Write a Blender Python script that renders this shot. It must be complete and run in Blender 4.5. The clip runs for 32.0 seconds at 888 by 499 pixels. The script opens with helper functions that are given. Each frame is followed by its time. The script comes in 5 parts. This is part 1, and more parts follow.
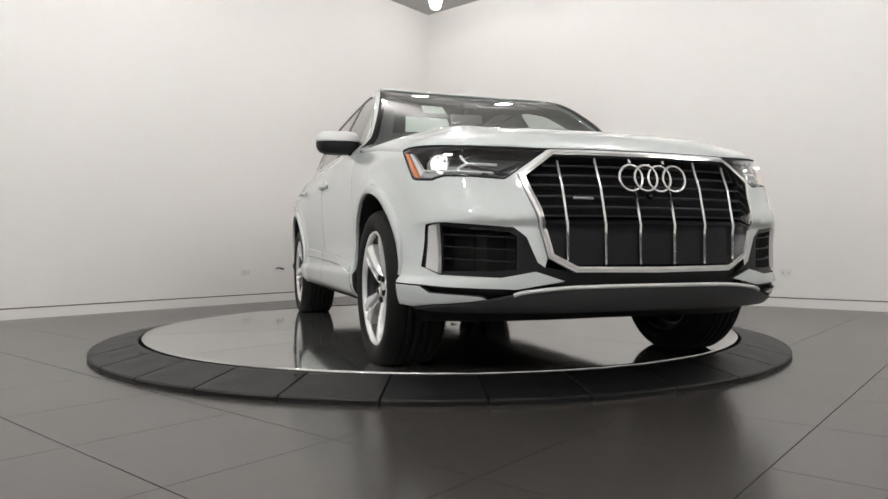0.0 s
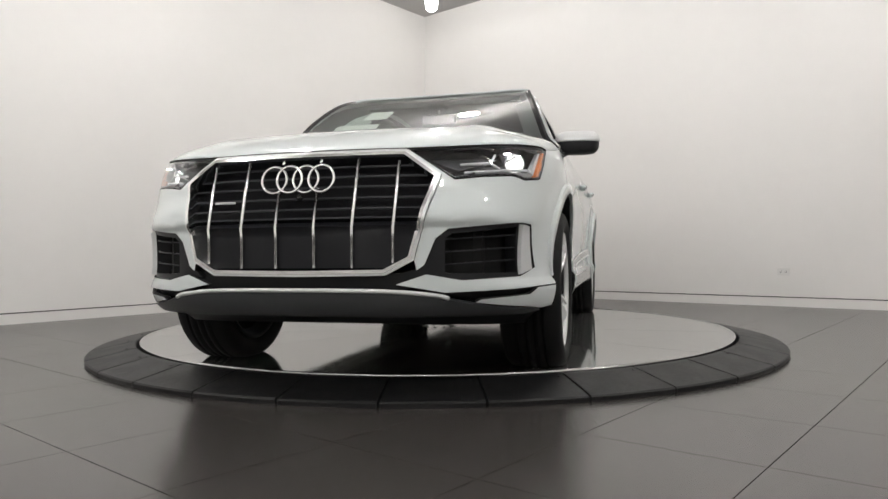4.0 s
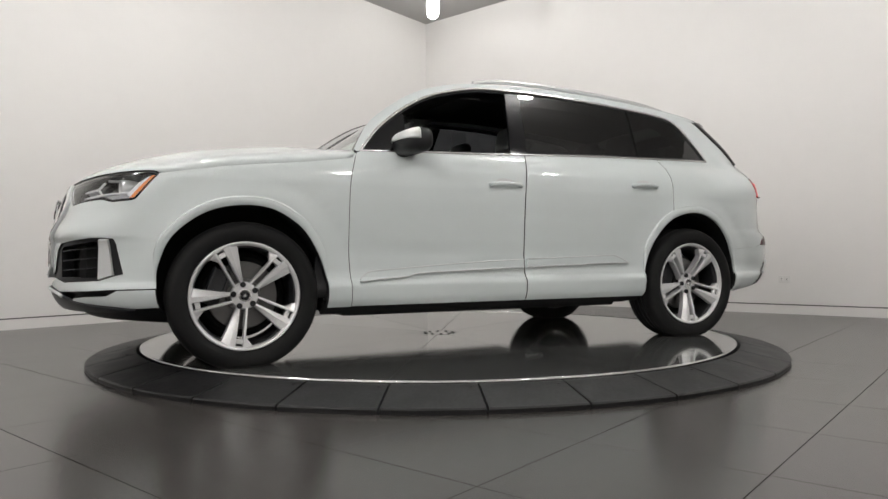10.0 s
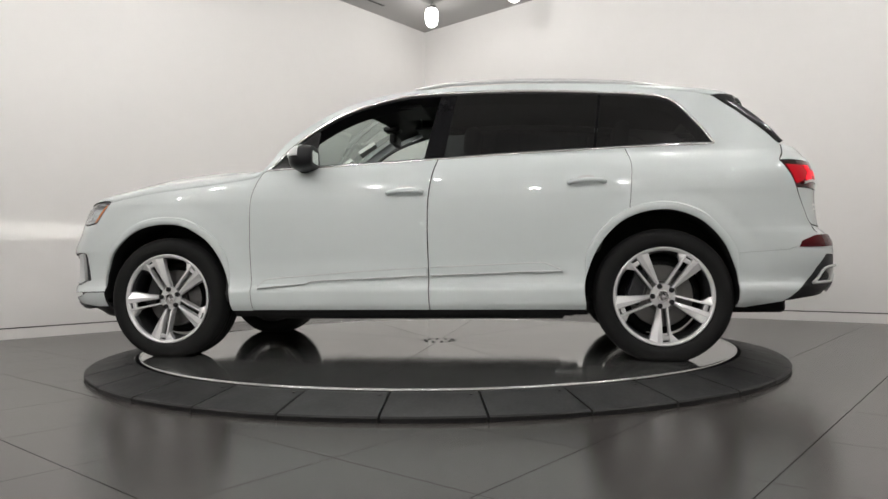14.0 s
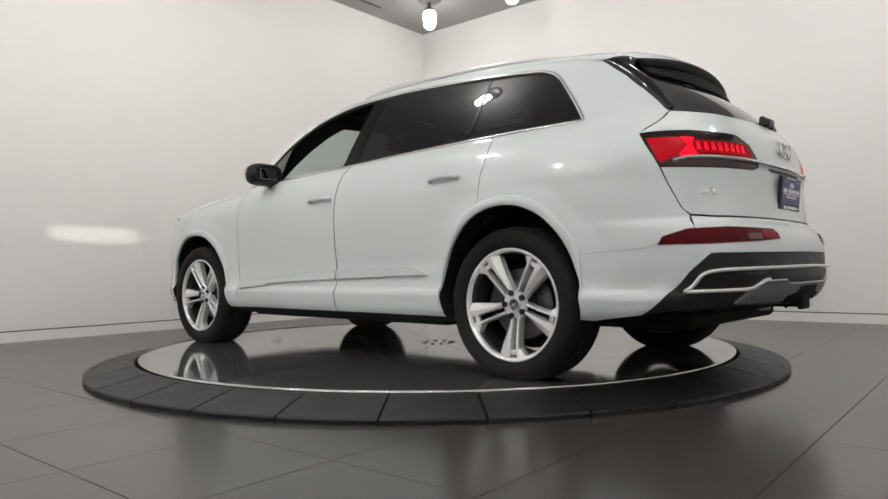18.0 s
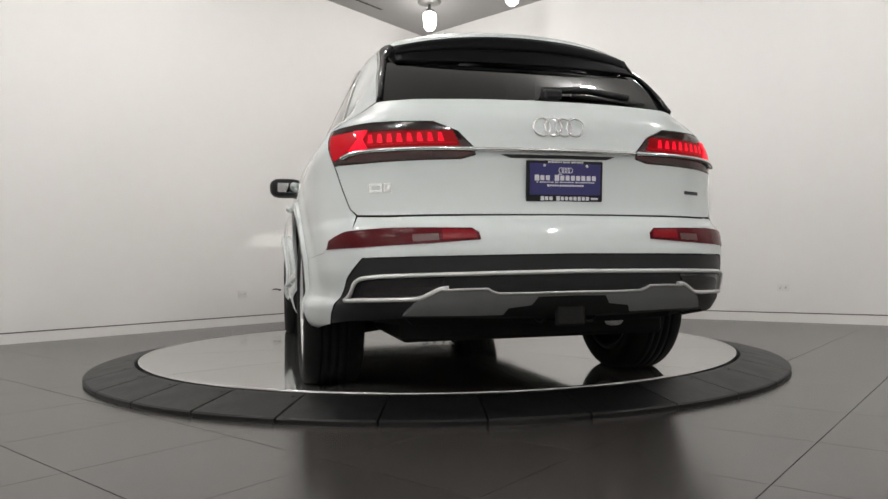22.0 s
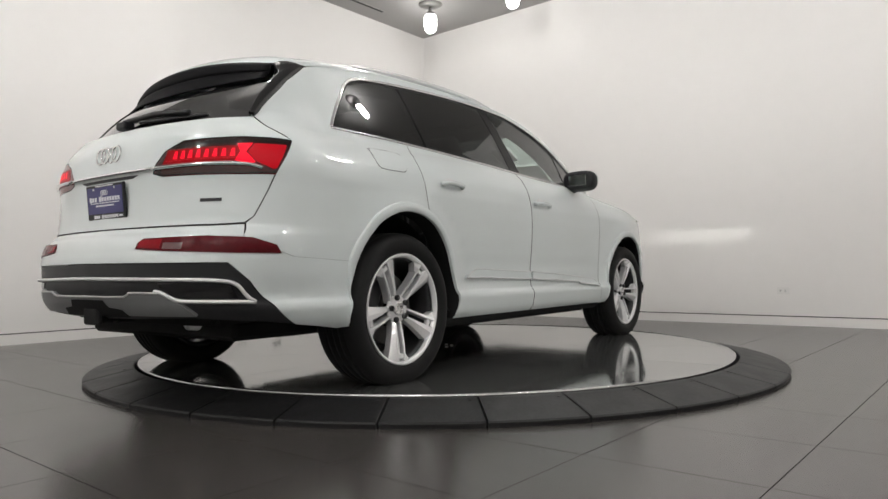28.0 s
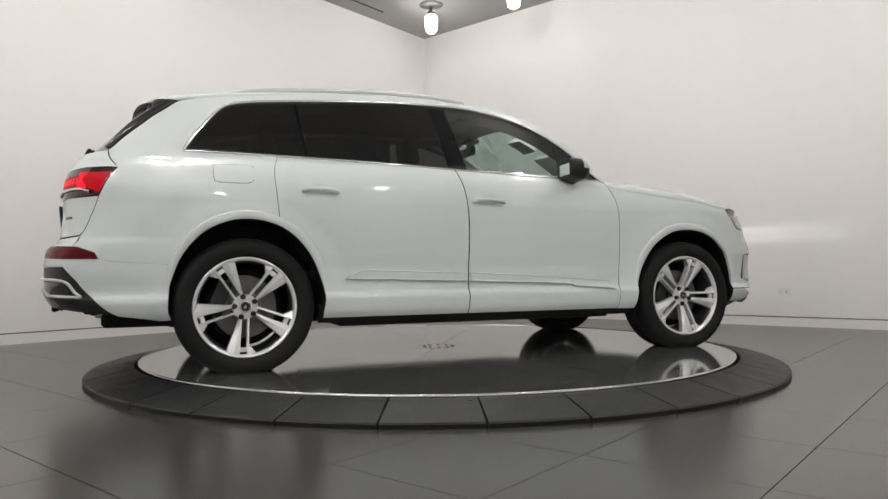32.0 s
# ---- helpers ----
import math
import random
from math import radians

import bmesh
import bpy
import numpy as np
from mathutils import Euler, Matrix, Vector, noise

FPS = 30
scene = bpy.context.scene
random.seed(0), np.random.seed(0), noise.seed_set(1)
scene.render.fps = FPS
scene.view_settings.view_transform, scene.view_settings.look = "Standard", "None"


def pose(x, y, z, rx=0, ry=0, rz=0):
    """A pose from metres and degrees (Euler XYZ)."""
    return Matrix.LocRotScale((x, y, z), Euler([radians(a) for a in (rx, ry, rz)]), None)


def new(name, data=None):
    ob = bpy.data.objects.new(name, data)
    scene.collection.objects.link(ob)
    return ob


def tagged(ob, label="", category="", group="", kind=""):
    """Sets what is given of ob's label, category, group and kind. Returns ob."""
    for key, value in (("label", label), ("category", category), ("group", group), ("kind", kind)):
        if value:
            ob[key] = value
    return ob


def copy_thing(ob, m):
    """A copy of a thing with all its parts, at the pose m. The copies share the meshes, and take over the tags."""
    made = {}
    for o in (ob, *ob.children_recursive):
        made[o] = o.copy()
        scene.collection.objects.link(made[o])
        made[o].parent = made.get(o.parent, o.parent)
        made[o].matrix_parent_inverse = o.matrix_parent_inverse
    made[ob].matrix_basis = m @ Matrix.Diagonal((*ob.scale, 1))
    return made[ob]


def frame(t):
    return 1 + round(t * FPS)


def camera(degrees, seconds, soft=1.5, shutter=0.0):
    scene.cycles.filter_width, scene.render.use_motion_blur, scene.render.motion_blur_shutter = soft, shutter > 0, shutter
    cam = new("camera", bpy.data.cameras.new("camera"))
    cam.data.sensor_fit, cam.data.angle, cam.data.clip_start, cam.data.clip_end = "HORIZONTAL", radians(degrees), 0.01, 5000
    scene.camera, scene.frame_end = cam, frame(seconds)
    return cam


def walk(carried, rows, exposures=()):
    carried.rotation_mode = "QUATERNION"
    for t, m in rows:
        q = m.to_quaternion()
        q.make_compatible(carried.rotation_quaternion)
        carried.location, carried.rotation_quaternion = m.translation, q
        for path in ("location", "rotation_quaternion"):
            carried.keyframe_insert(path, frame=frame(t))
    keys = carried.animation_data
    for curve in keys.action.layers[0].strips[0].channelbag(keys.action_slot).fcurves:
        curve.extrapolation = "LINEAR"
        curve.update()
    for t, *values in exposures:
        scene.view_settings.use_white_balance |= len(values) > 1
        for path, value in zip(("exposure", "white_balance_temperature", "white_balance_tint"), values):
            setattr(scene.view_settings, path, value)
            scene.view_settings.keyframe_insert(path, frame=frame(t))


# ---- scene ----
from mathutils import geometry

EXPO, BULB, BULB2 = 0.66, 11.0, 105.0
# ------------------------------------------------------------------ camera
cam = camera(65.73, 32.0, soft=1.5)
EYE = (0.0, -5.10, 0.631)
# seconds, tilt, roll and turn of the hand-held camera, in degrees
SWAY = ((0.0, 0.07, 0.15, -0.32), (1.0, 0.02, 0.13, -0.25), (2.0, 0.0, 0.12, -0.34), (2.5, 0.06, 0.24, -0.41), (3.0, 0.13, 0.39, -0.45),
        (3.5, 0.18, 0.50, -0.49), (4.0, 0.21, 0.55, -0.51), (4.5, 0.23, 0.55, -0.53), (6.5, 0.32, 0.49, -0.52), (7.5, 0.36, 0.41, -0.48),
        (8.5, 0.43, 0.37, -0.44), (9.0, 0.52, 0.38, -0.44), (10.0, 0.75, 0.40, -0.45), (11.0, 0.90, 0.41, -0.46), (12.0, 0.96, 0.37, -0.45),
        (13.0, 1.16, 0.48, -0.42), (14.0, 1.38, 0.66, -0.47), (14.5, 1.44, 0.71, -0.50), (16.5, 1.56, 0.80, -0.58), (18.0, 1.54, 0.83, -0.57),
        (19.0, 1.56, 0.85, -0.57), (20.0, 1.63, 0.89, -0.59), (21.0, 1.63, 0.92, -0.59), (22.0, 1.65, 0.85, -0.56), (23.0, 1.59, 0.73, -0.54),
        (24.0, 1.54, 0.66, -0.52), (25.0, 1.57, 0.65, -0.53), (26.0, 1.70, 0.65, -0.58), (26.5, 1.74, 0.63, -0.59), (28.5, 1.85, 0.68, -0.56),
        (29.5, 1.83, 0.63, -0.53), (31.0, 1.86, 0.58, -0.53), (32.0, 1.86, 0.58, -0.53))
walk(cam, [(t, pose(*EYE, 90 + p, r, y)) for t, p, r, y in SWAY], exposures=((0.0, EXPO + 0.11), (8.0, EXPO + 0.10), (9.5, EXPO + 0.01), (12.0, EXPO - 0.05), (19.0, EXPO - 0.04), (23.0, EXPO), (27.0, EXPO - 0.01), (32.0, EXPO - 0.05)))

# the turntable's angle over the clip, in degrees
TURN = ((0.0, -71.42), (1.0, -79.54), (2.0, -87.80), (3.0, -96.28), (4.0, -104.88), (4.5, -109.16), (5.5, -117.70), (6.5, -126.21),
        (8.0, -138.82), (10.0, -155.46), (12.0, -172.13), (14.0, -188.91), (15.25, -199.39), (16.5, -209.88), (18.0, -222.39),
        (20.0, -239.13), (22.0, -255.86), (24.0, -272.49), (26.0, -289.26), (27.25, -299.76), (28.5, -310.23), (30.0, -322.71), (32.0, -339.31))
DECK = 0.083          # height of the rotating deck over the floor

# ------------------------------------------------------------------ world (a closed, windowless room)
world = bpy.data.worlds.new("world")
scene.world = world
world.use_nodes = True
world.node_tree.nodes["Background"].inputs[0].default_value = (0.8, 0.8, 0.82, 1)
world.node_tree.nodes["Background"].inputs[1].default_value = 0.02


# ------------------------------------------------------------------ materials
def mat(name, base, rough=0.5, metal=0.0, vary=0.0, scale=4.0, bump=0.0, bscale=60.0, coat=0.0, rvary=0.0, spec=0.5, aniso=0.0,
        second=None, island=0.0):
    """A surface with two scales of variation: stains (scale) and grain (bscale)."""
    m = bpy.data.materials.new(name)
    m.use_nodes = True
    nt = m.node_tree
    b = nt.nodes["Principled BSDF"]
    b.inputs["Base Color"].default_value = (*base, 1)
    b.inputs["Roughness"].default_value = rough
    b.inputs["Metallic"].default_value = metal
    b.inputs["Coat Weight"].default_value = coat
    b.inputs["Coat Roughness"].default_value = 0.015
    b.inputs["Specular IOR Level"].default_value = spec
    b.inputs["Anisotropic"].default_value = aniso
    co = nt.nodes.new("ShaderNodeTexCoord")
    if vary or rvary:
        n1 = nt.nodes.new("ShaderNodeTexNoise")
        n1.inputs["Scale"].default_value = scale
        n1.inputs["Detail"].default_value = 6
        nt.links.new(co.outputs["Object"], n1.inputs["Vector"])
        n2 = nt.nodes.new("ShaderNodeTexNoise")
        n2.inputs["Scale"].default_value = scale * 11
        n2.inputs["Detail"].default_value = 4
        nt.links.new(co.outputs["Object"], n2.inputs["Vector"])
        mixf = nt.nodes.new("ShaderNodeMath")
        mixf.operation = "MULTIPLY_ADD"
        mixf.inputs[1].default_value = 0.4
        nt.links.new(n2.outputs["Fac"], mixf.inputs[0])
        half = nt.nodes.new("ShaderNodeMath")
        half.operation = "MULTIPLY"
        half.inputs[1].default_value = 0.6
        nt.links.new(n1.outputs["Fac"], half.inputs[0])
        nt.links.new(half.outputs[0], mixf.inputs[2])
        if vary:
            ramp = nt.nodes.new("ShaderNodeMapRange")
            ramp.inputs[1].default_value, ramp.inputs[2].default_value = 0.3, 0.7
            nt.links.new(mixf.outputs[0], ramp.inputs[0])
            mx = nt.nodes.new("ShaderNodeMix")
            mx.data_type = "RGBA"
            lo = second or tuple(c * (1 - vary) for c in base)
            mx.inputs[6].default_value = (*lo, 1)
            mx.inputs[7].default_value = (*base, 1)
            nt.links.new(ramp.outputs[0], mx.inputs[0])
            out = mx.outputs[2]
            if island:
                info = nt.nodes.new("ShaderNodeObjectInfo")
                mul = nt.nodes.new("ShaderNodeMapRange")
                mul.inputs[3].default_value, mul.inputs[4].default_value = 1 - island, 1 + island
                nt.links.new(info.outputs["Random"], mul.inputs[0])
                hsv = nt.nodes.new("ShaderNodeHueSaturation")
                nt.links.new(mul.outputs[0], hsv.inputs["Value"])
                nt.links.new(out, hsv.inputs["Color"])
                out = hsv.outputs[0]
            nt.links.new(out, b.inputs["Base Color"])
        if rvary:
            rr = nt.nodes.new("ShaderNodeMapRange")
            rr.inputs[1].default_value, rr.inputs[2].default_value = 0.3, 0.7
            rr.inputs[3].default_value, rr.inputs[4].default_value = max(0.01, rough - rvary), rough + rvary
            nt.links.new(mixf.outputs[0], rr.inputs[0])
            nt.links.new(rr.outputs[0], b.inputs["Roughness"])
    if bump:
        n3 = nt.nodes.new("ShaderNodeTexNoise")
        n3.inputs["Scale"].default_value = bscale
        n3.inputs["Detail"].default_value = 5
        nt.links.new(co.outputs["Object"], n3.inputs["Vector"])
        bp = nt.nodes.new("ShaderNodeBump")
        bp.inputs["Strength"].default_value = bump
        bp.inputs["Distance"].default_value = 0.004
        nt.links.new(n3.outputs["Fac"], bp.inputs["Height"])
        nt.links.new(bp.outputs[0], b.inputs["Normal"])
    return m


def glow(name, base, strength):
    m = bpy.data.materials.new(name)
    m.use_nodes = True
    b = m.node_tree.nodes["Principled BSDF"]
    b.inputs["Base Color"].default_value = (*base, 1)
    b.inputs["Emission Color"].default_value = (*base, 1)
    b.inputs["Base Color"].default_value = (*[c * 0.25 for c in base], 1)
    b.inputs["Emission Strength"].default_value = strength
    b.inputs["Roughness"].default_value = 0.35
    b.inputs["Specular IOR Level"].default_value = 0.12
    return m


def glass(name, tint, rough=0.0, ior=1.45):
    """Thin pane: clear transmission tinted by the pane, with a real glossy reflection."""
    m = bpy.data.materials.new(name)
    m.use_nodes = True
    nt = m.node_tree
    nt.nodes.remove(nt.nodes["Principled BSDF"])
    out = nt.nodes["Material Output"]
    tr = nt.nodes.new("ShaderNodeBsdfTransparent")
    tr.inputs[0].default_value = (*tint, 1)
    gl = nt.nodes.new("ShaderNodeBsdfGlossy")
    gl.inputs["Color"].default_value = (1, 1, 1, 1)
    gl.inputs["Roughness"].default_value = rough
    lw = nt.nodes.new("ShaderNodeLayerWeight")
    lw.inputs["Blend"].default_value = 0.5
    pw = nt.nodes.new("ShaderNodeMath")
    pw.operation = "POWER"
    pw.inputs[1].default_value = 5.0
    nt.links.new(lw.outputs["Facing"], pw.inputs[0])
    r0 = 2 * ((ior - 1) / (ior + 1)) ** 2
    fr = nt.nodes.new("ShaderNodeMath")
    fr.operation = "MULTIPLY_ADD"
    fr.inputs[1].default_value, fr.inputs[2].default_value = 1 - r0, r0
    nt.links.new(pw.outputs[0], fr.inputs[0])
    mx = nt.nodes.new("ShaderNodeMixShader")
    nt.links.new(fr.outputs[0], mx.inputs[0])
    nt.links.new(tr.outputs[0], mx.inputs[1])
    nt.links.new(gl.outputs[0], mx.inputs[2])
    nt.links.new(mx.outputs[0], out.inputs[0])
    return m


M_WALL = mat("wall_paint", (0.80, 0.785, 0.765), 0.45, vary=0.03, scale=0.7, bump=0.03, bscale=90, rvary=0.06)
# darker than M_WALL, so the unseen walls send less light back
M_DARKWALL = mat("unseen_wall_grey", (0.58, 0.57, 0.555), 0.6, vary=0.05, scale=0.8, bump=0.03, bscale=90)
M_BASE = mat("baseboard_paint", (0.80, 0.78, 0.76), 0.35, vary=0.04, scale=3)
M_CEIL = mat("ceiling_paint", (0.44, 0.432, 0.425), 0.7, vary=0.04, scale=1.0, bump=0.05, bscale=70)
M_GAP = mat("shadow_gap", (0.10, 0.10, 0.10), 0.9, vary=0.2, scale=5)
M_TILE = mat("porcelain_tile", (0.058, 0.0525, 0.049), 0.23, spec=0.80, vary=0.06, scale=2.2, bump=0.006, bscale=130, rvary=0.006, island=0.04)
M_GROUT = mat("grout", (0.032, 0.029, 0.0275), 0.9, vary=0.3, scale=9)
M_RAMP = mat("ramp_rubber", (0.012, 0.012, 0.0125), 0.50, spec=0.40, vary=0.25, scale=6, bump=0.10, bscale=220, rvary=0.08)
M_DECK = mat("polished_steel", (0.50, 0.505, 0.495), 0.075, metal=0.86, vary=0.10, scale=3.0, rvary=0.035, bump=0.012, bscale=35, island=0.10)
M_EDGE = mat("bright_trim", (0.72, 0.72, 0.71), 0.2, metal=1.0, vary=0.06, scale=10)
M_PLASTIC = mat("outlet_plastic", (0.74, 0.73, 0.71), 0.4, vary=0.03, scale=20)
M_DARKP = mat("dark_plastic", (0.02, 0.02, 0.021), 0.5, vary=0.25, scale=12, bump=0.08, bscale=300)
M_FIXT = mat("fixture_metal", (0.30, 0.30, 0.29), 0.4, metal=0.8, vary=0.1, scale=8)
M_BULB = glow("bulb_glow", (1.0, 0.975, 0.95), BULB)
M_BULB2 = glow("strong_bulb_glow", (1.0, 0.977, 0.955), BULB2)


# ------------------------------------------------------------------ mesh helpers
def part(name, bm, material, parent=None, label="", smooth=False, kind=""):
    """Links a bmesh as one mesh object, under a thing or a part if one is given."""
    me = bpy.data.meshes.new(name)
    bm.to_mesh(me)
    bm.free()
    if smooth:
        for p in me.polygons:
            p.use_smooth = True
    me.materials.append(material)
    ob = new(name, me)
    if parent:
        ob.parent = parent
    return tagged(ob, label, kind=kind)


def box(x0, x1, y0, y1, z0, z1, bevel=0.0, seg=1, bm=None):
    bm = bm or bmesh.new()
    r = bmesh.ops.create_cube(bm, size=1.0)
    for v in r["verts"]:
        v.co = ((x0 + x1) / 2 + v.co.x * (x1 - x0), (y0 + y1) / 2 + v.co.y * (y1 - y0), (z0 + z1) / 2 + v.co.z * (z1 - z0))
    if bevel:
        es = list({e for v in r["verts"] for e in v.link_edges})
        bmesh.ops.bevel(bm, geom=es, offset=bevel, segments=seg, affect="EDGES", profile=0.5)
    return bm


def lathe(profile, n=32, axis="z", bm=None, closed=False, m=None):
    """Turns (radius, height) pairs round an axis."""
    bm = bm or bmesh.new()
    rows = []
    for r, h in profile:
        row = []
        for i in range(n):
            a = 2 * math.pi * i / n
            c = (r * math.cos(a), r * math.sin(a), h) if axis == "z" else (r * math.cos(a), h, r * math.sin(a)) if axis == "y" else (h, r * math.cos(a), r * math.sin(a))
            row.append(bm.verts.new(m @ Vector(c) if m else c))
        rows.append(row)
    pairs = list(zip(rows, rows[1:])) + ([(rows[-1], rows[0])] if closed else [])
    for a, b in pairs:
        for i in range(n):
            bm.faces.new((a[i], a[(i + 1) % n], b[(i + 1) % n], b[i]))
    if not closed:
        for row, (r, h) in ((rows[0], profile[0]), (rows[-1], profile[-1])):
            if r > 1e-4:
                bm.faces.new(row if row is rows[-1] else row[::-1])
    bmesh.ops.recalc_face_normals(bm, faces=bm.faces)
    return bm


def tube(points, radius, n=10, bm=None, cap=True, flat=1.0):
    """A round rod along points."""
    bm = bm or bmesh.new()
    pts = [Vector(p) for p in points]
    rows = []
    up = Vector((0, 0, 1))
    for i, p in enumerate(pts):
        d = (pts[min(i + 1, len(pts) - 1)] - pts[max(i - 1, 0)]).normalized()
        u = up if abs(d.dot(up)) < 0.95 else Vector((0, 1, 0))
        s = d.cross(u).normalized()
        w = s.cross(d)
        rows.append([bm.verts.new(p + (s * math.cos(2 * math.pi * k / n) + w * math.sin(2 * math.pi * k / n) * flat) * radius) for k in range(n)])
    for a, b in zip(rows, rows[1:]):
        for k in range(n):
            bm.faces.new((a[k], a[(k + 1) % n], b[(k + 1) % n], b[k]))
    if cap:
        bm.faces.new(rows[0][::-1])
        bm.faces.new(rows[-1])
    bmesh.ops.recalc_face_normals(bm, faces=bm.faces)
    return bm


def empty(name, m=None, **tags):
    ob = new(name)
    ob.empty_display_size = 0.2
    if m:
        ob.matrix_basis = m
    return tagged(ob, **tags)


# ------------------------------------------------------------------ room
# the walls and tiles run along two axes, a (towards the corner) and b (away from it)
YAW = 49.75
ROOM = pose(0, 0, 0, 0, 0, YAW) @ Matrix(((1, 0, 0, 0), (0, -1, 0, 0), (0, 0, 1, 0), (0, 0, 0, 1)))
A0, A1, B0, B1, HIGH = -8.0, 4.26, -3.84, 7.4, 4.34


def rm(a, b, z):
    return ROOM @ Vector((a, b, z))


def room_box(name, a0, a1, b0, b1, z0, z1, material, parent=None, label="", bevel=0.0):
    bm = box(a0, a1, b0, b1, z0, z1, bevel)
    bmesh.ops.transform(bm, matrix=ROOM, verts=bm.verts)
    bmesh.ops.recalc_face_normals(bm, faces=bm.faces)
    return part(name, bm, material, parent, label)


def build_room():
    walls = (("wall_north", A1, A1 + 0.2, B0 - 0.2, B1 + 0.2, (-1, 0)), ("wall_west", A0 - 0.2, A1, B0 - 0.2, B0, (0, 1)),
             ("wall_south", A0 - 0.2, A0, B0, B1 + 0.2, (1, 0)), ("wall_east", A0, A1, B1, B1 + 0.2, (0, -1)))
    for name, a0, a1, b0, b1, inward in walls:
        # the two walls out of view are darkened to hold down bounced light
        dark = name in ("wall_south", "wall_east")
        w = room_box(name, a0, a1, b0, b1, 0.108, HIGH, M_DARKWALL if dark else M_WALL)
        tagged(w, "unseen plain light grey wall, kept darker to dim its reflections" if dark else "smooth white painted plaster wall, softly lit from above", "wall", kind="structure")
        s = 0.012
        g = room_box("shadow_gap", a0 + (s if inward[0] < 0 else 0), a1 - (s if inward[0] > 0 else 0), b0 + (s if inward[1] < 0 else 0),
                     b1 - (s if inward[1] > 0 else 0), 0.0, 0.108, M_GAP, label="thin dark reveal over the baseboard")
        g.parent = w
        bb = room_box("baseboard", a0, a1, b0, b1, 0.0, 0.096, M_BASE, bevel=0.0)
        tagged(bb, "white painted flush baseboard below a thin reveal", "baseboard", kind="structure")
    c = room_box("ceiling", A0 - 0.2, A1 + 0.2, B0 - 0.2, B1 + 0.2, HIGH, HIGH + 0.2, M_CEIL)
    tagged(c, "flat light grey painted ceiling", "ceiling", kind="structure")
    f = room_box("floor", A0 - 0.2, A1 + 0.2, B0 - 0.2, B1 + 0.2, -0.2, -0.003, M_GROUT)
    tagged(f, "dark grey square porcelain floor tiles with thin joints", "floor", kind="structure")
    return f


floor = build_room()

# ------------------------------------------------------------------ ceiling fittings
LAMPS = [(3.27, -2.84), (3.27, -1.47)]
STRONG = [(a, b) for a in (1.0, -1.7, -4.4, -6.9) for b in (-0.9, 1.9, 4.7) if (a, b) != (-1.7, 1.9)]


def ceiling_lamp(m, bulb):
    t = empty("ceiling_lamp", m, label="ceiling lamp with a grey metal canopy and glowing glass jar", category="ceiling lamp", group="ceiling lamps")
    part("canopy", lathe([(0.165, 0.0), (0.16, -0.012), (0.12, -0.03), (0.045, -0.04)], 28), M_FIXT, t, smooth=True)
    part("stem", lathe([(0.018, -0.03), (0.018, -0.10), (0.06, -0.115), (0.065, -0.15), (0.058, -0.16)], 20), M_FIXT, t, smooth=True)
    part("globe", lathe([(0.06, -0.15), (0.082, -0.165), (0.088, -0.20), (0.086, -0.30), (0.074, -0.365), (0.045, -0.395), (0.0005, -0.402)], 24),
         bulb, t, "glowing white glass jar", smooth=True)
    return t


for spots, bulb in ((LAMPS, M_BULB), (STRONG, M_BULB2)):
    lamp = ceiling_lamp(Matrix.Translation(rm(*spots[0], HIGH)), bulb)
    for a, b in spots[1:]:
        copy_thing(lamp, Matrix.Translation(rm(a, b, HIGH)))

slot = empty("air_slot", label="long narrow dark linear air slot in the ceiling", category="air vent")
room_box("frame", -1.2, 3.04, -3.56, -3.48, HIGH - 0.006, HIGH, M_CEIL, slot)
room_box("opening", -1.18, 3.02, -3.54, -3.50, HIGH - 0.008, HIGH - 0.0055, M_GAP, slot)


def outlet(m, label):
    """A wall plate; local y looks out of the wall."""
    o = empty("wall_outlet", m, label=label, category="wall outlet", group="wall outlets")
    part("plate", box(-0.062, 0.062, 0, 0.008, -0.038, 0.038, 0.002), M_PLASTIC, o)
    for dx in (-0.026, 0.026):
        s = part("socket", box(dx - 0.019, dx + 0.019, 0.007, 0.012, -0.020, 0.020, 0.002), M_PLASTIC, o)
        for dz in (-0.007, 0.007):
            part("slit", box(dx - 0.007, dx + 0.007, 0.0115, 0.0125, dz - 0.002, dz + 0.002), M_DARKP, s)
    return o


outlet(Matrix.Translation(rm(A1, 1.344, 0.378)) @ pose(0, 0, 0, 0, 0, YAW + 90), "white plastic wall outlet plate above the baseboard")
outlet(Matrix.Translation(rm(0.916, B0, 0.368)) @ pose(0, 0, 0, 0, 0, YAW - 180), "white plastic wall outlet plate above the baseboard")

stub = empty("cable_stub", Matrix.Translation(rm(1.353, B0, 0.410)) @ pose(0, 0, 0, 0, 0, YAW - 180), label="short dark cable stub poking out of the wall", category="cable")
part("grommet", lathe([(0.020, 0.0), (0.020, 0.004), (0.010, 0.007), (0.0005, 0.007)], 12, "y"), M_PLASTIC, stub)
part("cable", tube([(0, 0.004, 0), (-0.012, 0.03, 0.006), (-0.035, 0.045, 0.004), (-0.060, 0.045, -0.004)], 0.008, 8), M_DARKP, stub, smooth=True)
part("plug", box(-0.085, -0.055, 0.034, 0.056, -0.016, 0.006, 0.004), M_DARKP, stub)

# ------------------------------------------------------------------ turntable
R_DECK, R_IN, R_OUT = 2.030, 2.048, 2.328
N_RAMP = 33
ring = empty("ramp_ring", label="low black rubber ramp ring of wedge segments round the turntable", category="ramp")


